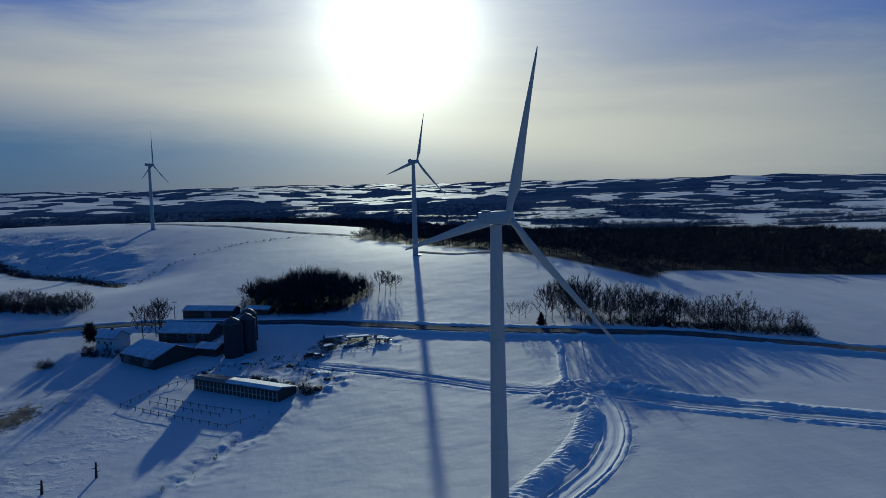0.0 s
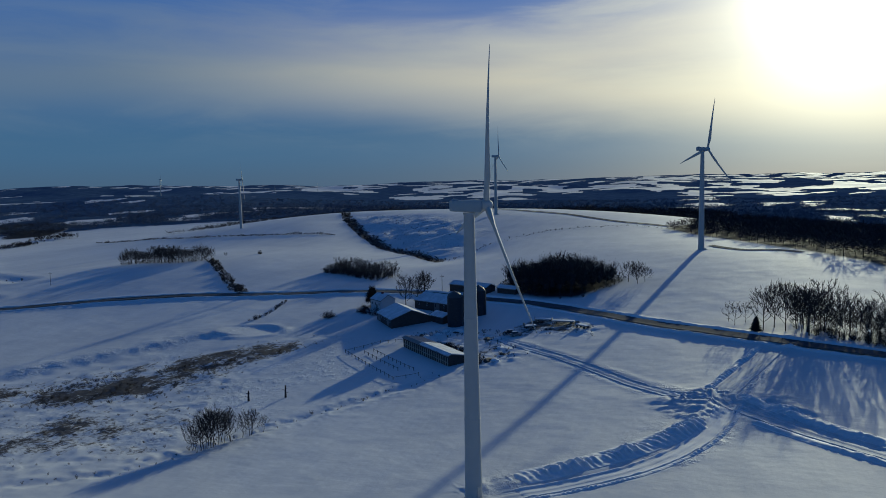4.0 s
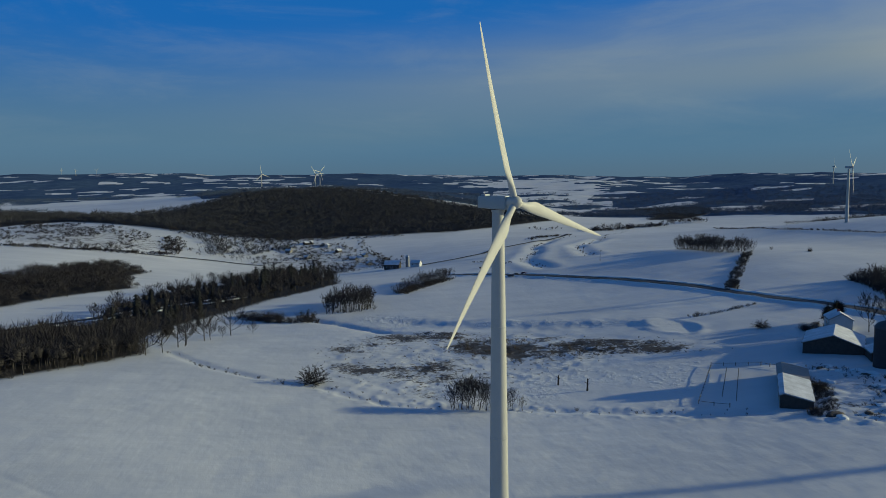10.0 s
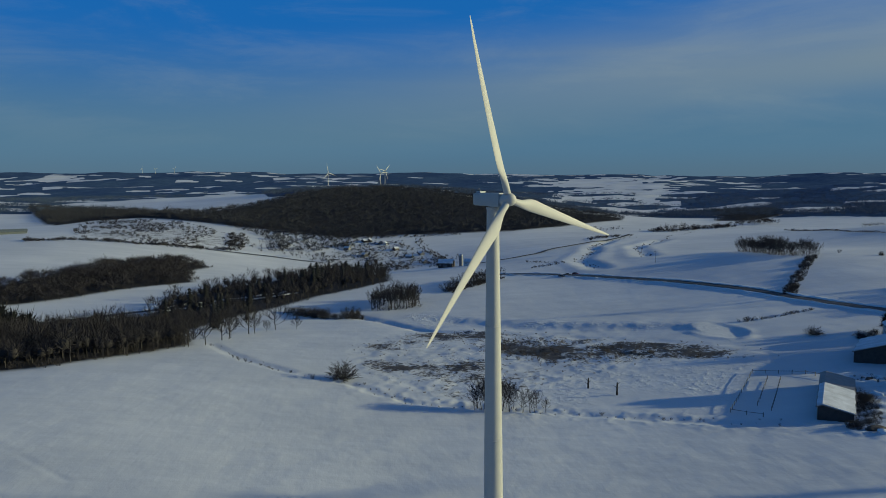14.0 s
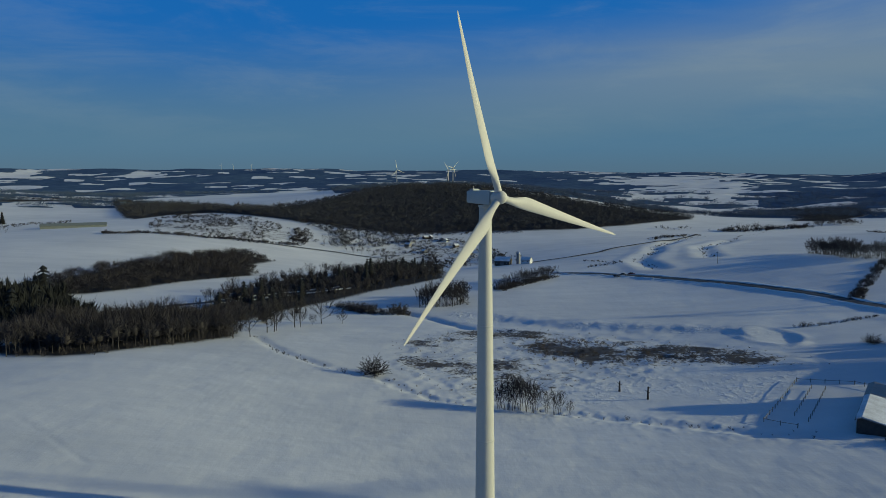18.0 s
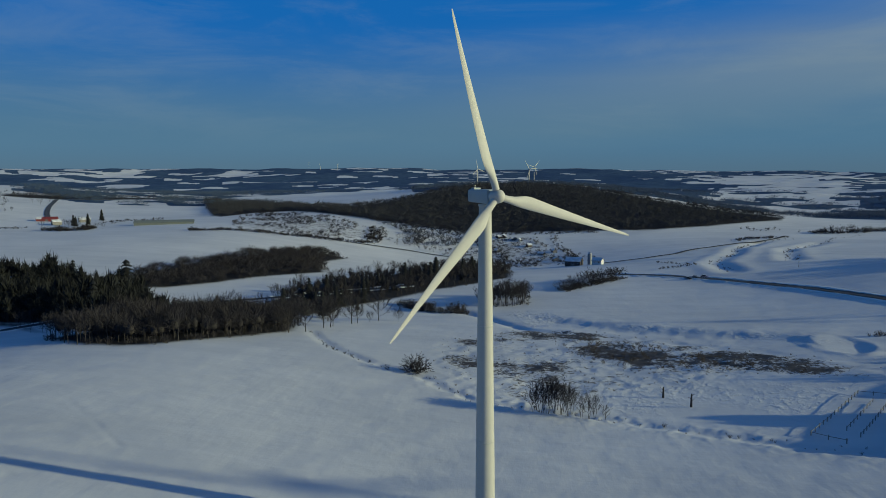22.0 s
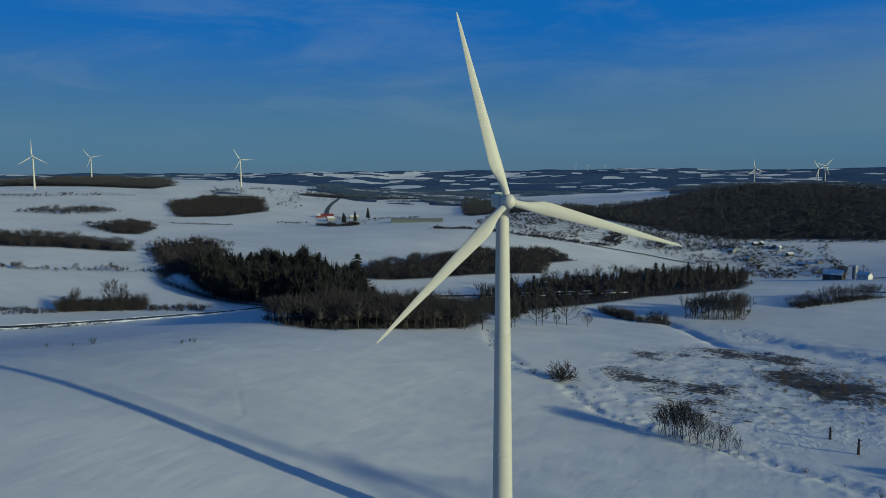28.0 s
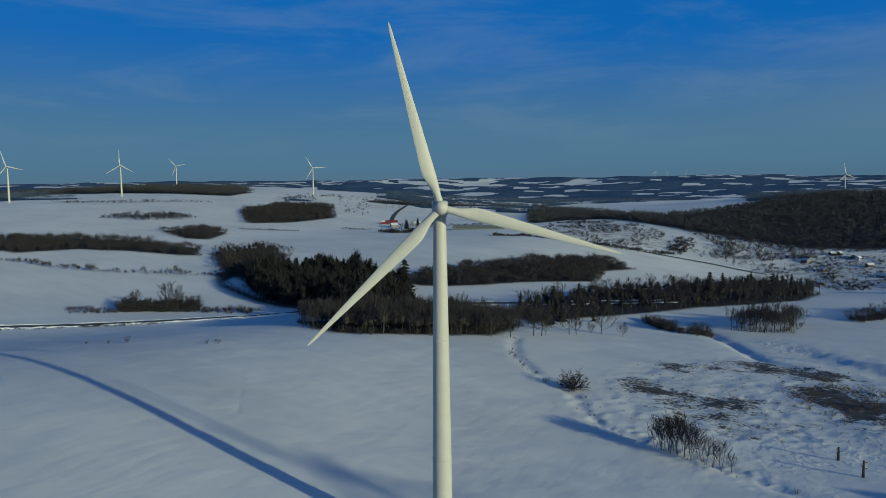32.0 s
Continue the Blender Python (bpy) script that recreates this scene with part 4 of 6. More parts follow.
# name, label, outline, templates, gap, lowest, highest
WOODS = [
    ("brown_wood", "tall leafless hardwood stand on the field's edge", [(-108, -138), (-102, -120), (-107, -110), (-124, -97), (-140, -86), (-156, -79), (-178, -84), (-205, -92), (-196, -125), (-170, -160), (-130, -165)], "tall", 3.6, 11, 15.5),
    ("stream_wood", "bare hardwoods along the stream's hollow", [(-205, -92), (-223, -87), (-244, -83), (-262, -72), (-284, -58), (-310, -44), (-339, -19), (-376, 2), (-440, 4), (-521, -12), (-532, -55), (-450, -66), (-391, -92), (-356, -116), (-300, -128), (-235, -128)], "tall", 6.0, 8, 12.5),
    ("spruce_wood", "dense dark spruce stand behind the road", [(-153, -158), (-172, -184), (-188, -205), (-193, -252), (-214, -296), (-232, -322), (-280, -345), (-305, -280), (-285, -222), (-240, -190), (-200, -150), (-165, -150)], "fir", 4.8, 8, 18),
    ("spruce_edge", "bare trees in front of the dark spruces", [(-150, -172), (-172, -196), (-192, -214), (-204, -262), (-225, -330), (-262, -352), (-300, -340), (-290, -372), (-240, -368), (-212, -325), (-192, -268), (-183, -222), (-160, -190)], "tall", 7.0, 5, 10),
    ("stream_spruces", "scattered dark spruces standing above the bare trees", [(-200, -72), (-245, -74), (-293, -66), (-359, -28), (-425, -2), (-515, -20), (-525, -55), (-404, -60), (-335, -80), (-280, -110), (-215, -110)], "fir", 15.0, 10, 17),
    ("hollow_wood", "leafless wood filling the hollow beside the spruces", [(-299, -448), (-256, -382), (-238, -342), (-232, -322), (-262, -335), (-338, -385), (-354, -445)], "tall", 5.0, 8, 12),
    ("far_ridge_copse", "dark belt of trees under the crest", [(-640, 600), (-520, 640), (-470, 600), (-560, 560), (-660, 560)], "far", 8.0, 7, 10),
    ("long_wood", "narrow leafless wood between two snow fields", [(-284, -236), (-289, -202), (-312, -180), (-335, -168), (-385, -130), (-448, -150), (-500, -142), (-518, -180), (-467, -204), (-400, -222), (-330, -242)], "coarse", 4.6, 7, 11),
    ("farm_copse", "dense dark copse of bare trees beside the farm", [(-68, 190), (-56, 177), (-38, 167), (-22, 167), (-12, 186), (-8, 198), (-29, 218), (-65, 216)], "tall", 3.1, 8, 12.5),
    ("roadside_trees", "row of bare trees along the ploughed road", [(50, 124), (58, 117), (71, 110), (81, 104), (96, 96), (108, 91), (117, 88), (119, 97), (104, 110), (86, 124), (70, 134), (54, 138)], "wide", 3.1, 6, 10.5),
    ("ridge_wood", "dark leafless wood standing behind the snowy crest", [(-260, 700), (-150, 610), (-50, 560), (5, 490), (20, 540), (60, 600), (-60, 680), (-220, 760)], "coarse", 7.5, 11, 15),
    ("north_forest", "dark leafless forest on the slope beyond the ridge", [(-20, 390), (16, 330), (45, 276), (80, 232), (98, 197), (108, 176), (128, 200), (171, 222), (260, 212), (420, 260), (430, 480), (330, 620), (160, 640), (20, 540)], "coarse", 7.0, 9, 13),
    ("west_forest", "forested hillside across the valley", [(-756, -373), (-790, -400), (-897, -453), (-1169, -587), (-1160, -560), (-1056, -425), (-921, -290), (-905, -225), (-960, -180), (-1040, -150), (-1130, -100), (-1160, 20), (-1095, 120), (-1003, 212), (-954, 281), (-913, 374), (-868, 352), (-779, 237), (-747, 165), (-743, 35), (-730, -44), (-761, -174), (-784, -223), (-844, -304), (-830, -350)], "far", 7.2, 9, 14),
    ("hilltop_forest", "forest along the top of the distant hill", [(-560, -1160), (-617, -1075), (-662, -987), (-705, -920), (-790, -960), (-830, -1047), (-740, -1160), (-560, -1320), (-380, -1380), (-330, -1280), (-450, -1200)], "far", 7.0, 12, 18),
    ("square_wood", "small square wood of bare trees on the snowy hill", [(-495, -630), (-555, -615), (-655, -630), (-760, -735), (-700, -782), (-577, -745)], "coarse", 6.0, 9, 13),
    ("slope_wood", "narrow wood of bare trees on the snowy slope", [(-358, -606), (-340, -540), (-356, -518), (-410, -557), (-424, -617)], "coarse", 5.2, 7, 10),
    ("slope_belt", "thin belt of bare trees across the high field", [(-365, -741), (-398, -695), (-467, -689), (-477, -731), (-420, -745)], "coarse", 5.5, 6, 9),
    ("long_hedgewood", "long belt of bare trees between snow fields", [(-182, -530), (-228, -524), (-255, -492), (-273, -450), (-285, -436), (-308, -468), (-300, -535), (-266, -587), (-220, -613), (-160, -600)], "coarse", 5.0, 7, 11),
    ("hedge_copse", "dark hedge corner of bare trees between fields", [(-287, 250), (-310, 234), (-372, 246), (-378, 256), (-320, 254), (-296, 258)], "wide", 3.2, 7, 11),
    ("pasture_copse", "loose group of bare trees in the snowy pasture", [(-186, 244), (-147, 226), (-131, 220), (-133, 206), (-150, 212), (-186, 232)], "wide", 3.0, 6, 9),
    ("creek_copse", "clump of bare poplars by the frozen creek", [(-255, -16), (-253, -2), (-258, 10), (-286, 12), (-290, 0), (-276, -14)], "tall", 2.9, 9.5, 13),
    ("field_copse", "long low clump of bare trees in the snow field", [(-302, 30), (-316, 47), (-346, 72), (-353, 66), (-330, 38), (-310, 24)], "wide", 3.4, 6, 8.5),
    ("valley_wood", "mixed bare trees in the valley bottom", [(-640, -120), (-660, -70), (-690, -30), (-735, -20), (-740, -60), (-755, -170), (-690, -120)], "brush", 6.0, 3.0, 6.5),
    ("far_ridge_wood", "dark woods along the far ridge", [(-470, 620), (-360, 640), (-240, 700), (-330, 800), (-520, 760), (-640, 680)], "far", 8.0, 8, 12),
    ("crest_belt", "dark belt of bare trees beyond the high fields", [(-882, -777), (-918, -705), (-1034, -660), (-1160, -600), (-1180, -640), (-1040, -720), (-930, -800)], "far", 9.0, 7, 11),
    ("valley_edge_wood", "dark wood closing the open valley", [(-890, 500), (-1000, 575), (-1250, 650), (-1260, 780), (-1080, 740), (-960, 660), (-880, 560)], "far", 9.0, 8, 12),
]
OPEN_GROVES = ("roadside_trees", "pasture_copse", "creek_copse", "field_copse", "hedge_copse", "stream_spruces", "valley_wood", "slope_belt")
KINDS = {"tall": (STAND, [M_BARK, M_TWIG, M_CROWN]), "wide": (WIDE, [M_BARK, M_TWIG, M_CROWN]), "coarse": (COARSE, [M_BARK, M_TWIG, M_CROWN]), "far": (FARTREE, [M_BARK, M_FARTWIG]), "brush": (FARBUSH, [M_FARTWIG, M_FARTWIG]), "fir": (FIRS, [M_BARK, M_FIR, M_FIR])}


def build_woods():
    for k, (name, label, poly, kind, gap, lo, hi) in enumerate(WOODS):
        rng = random.Random(200 + k)
        tpls, mats = KINDS[kind]
        places = scatter(poly, gap, rng)
        px, py = np.array([p[0] for p in places]), np.array([p[1] for p in places])
        rim, _ = along(poly + poly[:1], px, py)
        swells = 0.88 + 0.22 * ripple(px / 13.0, py / 13.0)
        if name == "spruce_wood":
            swells = 0.95 + 0.50 * ripple(px / 21.0, py / 21.0 + 4)
        if name in OPEN_GROVES:
            swells = 0.86 + 0.40 * ripple(px / 7.0, py / 7.0)
        thin = ripple(px / 17, py / 17)
        fray = ripple(px / 9 + 3, py / 9)
        spots = []
        for (x, y), edge, swell, gappy, torn in zip(places, rim, swells, thin, fray):
            if name == "stream_wood" and gappy < -0.35:
                continue
            # a frayed outline, lower towards the open ground
            if edge < gap * 1.6 and name not in OPEN_GROVES and name != "stream_wood" and kind != "fir":
                if torn < -0.12:
                    continue
                swell *= 0.84
            pick, stout = rng.choice(tpls), 1.0
            if kind == "wide" and name not in OPEN_GROVES and rng.random() < 0.4:
                pick = rng.choice(STAND)
            if kind == "tall" and (name in OPEN_GROVES or edge < gap * 1.1 or rng.random() < 0.12):
                pick = rng.choice(TALL)
            if name == "spruce_wood":
                pick = rng.choice(PINES if rng.random() < 0.95 else FIRS)
                stout = 1.25
            if name == "farm_copse":
                swell *= 0.78 + 0.50 * min(1.0, edge / 15)
            if name == "roadside_trees":
                swell *= 1.32 - 0.42 * min(1.0, max(0.0, (x - 52) / 60))
            if kind in ("far", "coarse"):
                stout = 1.25
            spots.append((pick, x, y, rng.uniform(lo, hi) * swell, rng.uniform(0.85, 1.35) * stout, rng.uniform(0, 6.3)))
        # saplings and brush at the foot of the stand
        if gap < 7 and kind in ("tall", "wide", "coarse"):
            brush = BUSH if kind != "coarse" else FARBUSH
            foot = scatter(poly, gap * 1.25, rng)
            near, _ = along(poly + poly[:1], np.array([p[0] for p in foot]), np.array([p[1] for p in foot]))
            spots += [(rng.choice(brush), x, y, rng.uniform(0.15, 0.34) * lo, rng.uniform(0.8, 1.4), rng.uniform(0, 6.3)) for (x, y), d in zip(foot, near) if d < gap * 2]
        planted(name, spots, mats, label, "woodland")


# ---- wind turbines ----
HUB, OVERHANG, REACH = 49.5, 3.0, 25.3


def lathe(profile, sides=40):
    bm = bmesh.new()
    rings = []
    for r, z in profile:
        rings.append([bm.verts.new((r * math.cos(a * 2 * math.pi / sides), r * math.sin(a * 2 * math.pi / sides), z)) for a in range(sides)])
    for a, b in zip(rings, rings[1:]):
        for k in range(sides):
            bm.faces.new((a[k], a[(k + 1) % sides], b[(k + 1) % sides], b[k]))
    bm.faces.new(rings[0][::-1])
    bm.faces.new(rings[-1])
    return bm


def boxed(bm, x0, y0, z0, x1, y1, z1, bevel=0.0):
    made = bmesh.ops.create_cube(bm, size=1.0, matrix=Matrix.Translation(((x0 + x1) / 2, (y0 + y1) / 2, (z0 + z1) / 2)) @ Matrix.Diagonal((x1 - x0, y1 - y0, z1 - z0, 1)))
    if bevel:
        edges = list({e for v in made["verts"] for e in v.link_edges})
        bmesh.ops.bevel(bm, geom=edges, offset=bevel, segments=2, affect="EDGES", profile=0.6)
    return bm


def box(x0, y0, z0, x1, y1, z1, bevel=0.0):
    return boxed(bmesh.new(), x0, y0, z0, x1, y1, z1, bevel)


def mesh_of(name, bm, mat, smooth=False):
    me = bpy.data.meshes.new(name)
    bmesh.ops.recalc_face_normals(bm, faces=bm.faces)
    bm.to_mesh(me)
    bm.free()
    me.materials.append(mat)
    if smooth:
        me.polygons.foreach_set("use_smooth", np.full(len(me.polygons), True))
        me.set_sharp_from_angle(angle=radians(38))
    return me


def part(name, bm, mat, parent, label="", smooth=False, at=None):
    """One mesh object under a thing; bm is a bmesh or a finished mesh."""
    me = mesh_of(name, bm, mat, smooth) if isinstance(bm, bmesh.types.BMesh) else bm
    ob = new(name, me)
    ob.parent = parent
    if at is not None:
        ob.matrix_basis = at
    if label:
        tagged(ob, label)
    return ob


def thing(name, x, y, label, cat, turn=0.0, group="", z=None):
    e = new(name)
    e.empty_display_size = 0.5
    e.matrix_basis = pose(x, y, gz(x, y) if z is None else z, 0, 0, turn)
    return tagged(e, label, cat, group)


def blade_mesh():
    """Root round, then a twisted aerofoil that narrows to the tip; along +z."""
    bm = bmesh.new()
    n, rings = 16, []
    for k in range(27):
        t = k / 26
        z = 0.9 + t * (REACH - 0.9)
        grow = min(1, max(0, (t - 0.03) / 0.15))
        grow = grow * grow * (3 - 2 * grow)
        chord = (1 - grow) * 1.0 + grow * (1.62 * max(0.0, 1 - max(t - .18, 0) / .82) ** 0.95 + 0.26)
        if t > 0.97:
            chord *= 0.55 if t > 0.99 else 0.85
        thick = (1 - grow) * 1.0 + grow * chord * (0.28 - 0.13 * t)
        twist = radians(16 * (1 - t) ** 2 * grow + 2)
        bend = 0.55 * t ** 2.4
        ring = []
        for i in range(n):
            a = 2 * math.pi * i / n
            cx = math.cos(a)
            px = cx * 0.5 * chord
            py = math.sin(a) * 0.5 * thick * (1 - grow * 0.55 * (cx < 0) * -cx)
            px -= grow * chord * 0.18
            qx, qy = px * math.cos(twist) - py * math.sin(twist), px * math.sin(twist) + py * math.cos(twist)
            ring.append(bm.verts.new((qx, qy - bend, z)))
        rings.append(ring)
    for a, b in zip(rings, rings[1:]):
        for i in range(n):
            bm.faces.new((a[i], a[(i + 1) % n], b[(i + 1) % n], b[i]))
    bm.faces.new(rings[0][::-1])
    bm.faces.new(rings[-1])
    return mesh_of("blade", bm, M_BLADE, True)


def turbine_meshes():
    tower = lathe([(1.62, -1.5), (1.62, 0.28), (1.50, 0.30), (1.46, 0.9), (1.34, 14.0), (1.37, 14.03), (1.37, 14.2), (1.33, 14.23), (1.12, 31.0), (1.15, 31.03), (1.15, 31.18), (1.11, 31.2), (0.88, HUB - 1.35), (0.98, HUB - 1.3), (0.98, HUB - 1.02)])
    nac = bmesh.new()
    boxed(nac, -1.02, -3.1, -1.0, 1.02, 1.9, 1.05, 0.28)
    for v in nac.verts:
        if v.co.y < -2.2:
            v.co.z = v.co.z * 0.86 + 0.10
            v.co.x *= 0.9
    hub = lathe([(0.80, -1.0), (0.95, -0.75), (0.98, -0.1), (0.90, 0.45), (0.64, 0.85), (0.28, 1.05), (0.02, 1.10)], 28)
    return {
        "tower": mesh_of("tower", tower, M_TOWER, True),
        "nacelle": mesh_of("nacelle", nac, M_NACELLE, True),
        "roof_cooler": mesh_of("roof_cooler", box(-0.6, -2.7, 1.0, 0.6, -1.9, 1.26, 0.06), M_NACELLE),
        "wind_vane": mesh_of("wind_vane", box(-0.02, -2.5, 1.24, 0.02, -2.46, 1.65), M_STEEL),
        "neck": mesh_of("neck", lathe([(0.85, -0.3), (0.85, 0.4)], 24), M_NACELLE, True),
        "hub": mesh_of("hub", hub, M_BLADE, True),
        "blade": blade_mesh(),
        "door": mesh_of("door", box(-0.42, -0.06, 0.55, 0.42, 0.06, 2.5, 0.03), M_STEEL),
        "steps": mesh_of("steps", boxed(boxed(box(-0.5, -0.9, -0.3, 0.5, 0, 0.5, 0.02), -0.5, -1.3, -0.3, 0.5, -0.9, 0.25, 0.02), -0.5, -1.7, -0.3, 0.5, -1.3, 0.05, 0.02), M_STEEL),
    }


TURBINE = turbine_meshes()


def turbine(x, y, label, facing, phase, scale=1.0, z=None):
    """A three-bladed turbine; facing: degrees from +x in which its rotor looks."""
    base = z if z is not None else gz(x, y)
    t = thing("wind_turbine", x, y, label, "wind turbine", facing - 90, "wind turbines", z=base)
    t.scale = (scale,) * 3
    part("tower", TURBINE["tower"], None, t)
    part("door", TURBINE["door"], None, t, "grey steel door", at=pose(0, 0, 0, 0, 0, 115) @ pose(0, -1.42, 0.2))
    part("steps", TURBINE["steps"], None, t, "steel access steps", at=pose(0, 0, 0, 0, 0, 115) @ pose(0, -1.4, 0.2))
    nac = part("nacelle", TURBINE["nacelle"], None, t, at=pose(0, 0, HUB))
    part("roof_cooler", TURBINE["roof_cooler"], None, nac)
    part("wind_vane", TURBINE["wind_vane"], None, nac)
    tilt = pose(0, OVERHANG, HUB + 0.1, 4, 0, 0)
    part("neck", TURBINE["neck"], None, t, at=tilt @ pose(0, -1.1, 0, -90, 0, 0))
    hub = part("hub", TURBINE["hub"], None, t, "pale nose cone", at=tilt @ pose(0, 0, 0, -90, 0, 0))
    for k in range(3):
        part("blade", TURBINE["blade"], None, t, at=tilt @ pose(0, 0, 0, 0, phase + 120 * k, 0) @ pose(0, 0, 0, 0, 0, 180))
    return t


def build_turbines():
    turbine(0, 0, "tall white three-bladed turbine standing in open snow", 38, 15)
    turbine(15.3, 264, "white turbine on the snowy ridge", 40, 15)
    turbine(-167, 463, "white turbine on the crest of the snowy hill", 40, 5)
    turbine(-445, 461, "white turbine beyond the fields", 40, 52)
    turbine(-562, -1010, "distant white turbine before a hilltop wood", 38, 2)
    turbine(-880, -898, "distant white turbine on a snowy rise", 38, 30)
    turbine(-387, -997, "distant white turbine on the high field", 38, 18)
    turbine(-922, -1380, "far white turbine behind the hilltop wood", 38, 40)
    turbine(-2196, -126, "far white turbine above the forested hill", 38, 10, 1.28)
    turbine(-2152, 41, "far white turbine beyond the forested hill", 38, 35, 1.28)
    turbine(-2301, 60, "far white turbine seen beside another", 38, 75, 1.28)
    turbine(-1621, 1471, "far white turbine on a wooded ridge", 40, 20)
    for x, y, p in ((-4017, -1240, 0), (-4036, -1175, 40), (-4063, -1077, 80), (-1785, 2527, 20), (-1809, 2257, 60)):
        turbine(x, y, "tiny far turbine on the horizon", 38, p, 0.6)


# ---- single trees, bushes and hedges ----
def tree_meshes(arrays, mats, names):
    v, f, m = arrays
    out = []
    for k in (0, 1):
        g = f[m == k]
        if not len(g):
            continue
        used, idx = np.unique(g, return_inverse=True)
        out.append((names[k], mesh_from(names[k], v[used], idx.reshape(-1, 3), [mats[k]])))
    return out


PARTS = ("trunk", "crown")
SINGLE = {
    "tall": [tree_meshes(t, (M_BARK, M_TWIG), PARTS) for t in TALL],
    "wide": [tree_meshes(t, (M_BARK, M_TWIG), PARTS) for t in WIDE],
    "big": [tree_meshes(hardwood(140 + k, 14, 7, 8, 0.31, 0.16, 0.95, 1, 0.0034), (M_BARK, M_TWIG), PARTS) for k in range(3)],
    "sapling": [tree_meshes(hardwood(150 + k, 8, 5, 7, 0.21, 0.16, 0.75, 2, 0.0028), (M_BARK, M_TWIG), PARTS) for k in range(3)],
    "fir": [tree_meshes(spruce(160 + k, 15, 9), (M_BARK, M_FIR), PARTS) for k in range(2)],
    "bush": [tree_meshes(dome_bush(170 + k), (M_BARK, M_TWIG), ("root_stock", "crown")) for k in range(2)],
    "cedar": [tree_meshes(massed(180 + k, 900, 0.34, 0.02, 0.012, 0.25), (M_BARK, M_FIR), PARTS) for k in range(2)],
    "scrub": [tree_meshes(thicket(175 + k, 18, 0.6), (M_BARK, M_TWIG), ("root_stock", "crown")) for k in range(3)],
}
count = [0]


def tree(kind, x, y, h, label, name="tree", cat="tree", girth=1.0, group=""):
    count[0] += 1
    k = count[0]
    e = thing(name, x, y, label, cat, (k * 77) % 360, group)
    e.scale = (h * girth, h * girth, h)
    for pname, me in SINGLE[kind][k % len(SINGLE[kind])]:
        part(pname, me, None, e)
    return e


def hedge(name, label, line, half, gap, lo, hi, seed, tpls=None):
    rng = random.Random(seed)
    tpls = tpls or BUSH
    spots, run = [], 0.0
    for (ax, ay), (bx, by) in zip(line, line[1:]):
        length = math.hypot(bx - ax, by - ay)
        n = max(1, int(length / gap))
        for i in range(n):
            t = (i + rng.random()) / n
            off = rng.uniform(-half, half)
            x = ax + (bx - ax) * t - (by - ay) / length * off
            y = ay + (by - ay) * t + (bx - ax) / length * off
            lump = 0.85 + 0.42 * float(ripple(np.array([x / 8]), np.array([y / 8]))[0])
            spots.append((rng.choice(tpls), x, y, rng.uniform(lo, hi) * (0.6 + 0.5 * rng.random()) * lump, rng.uniform(0.8, 1.3), rng.uniform(0, 6.3)))
    return planted(name, spots, [M_BARK, M_TWIG, M_CROWN], label, "hedge")


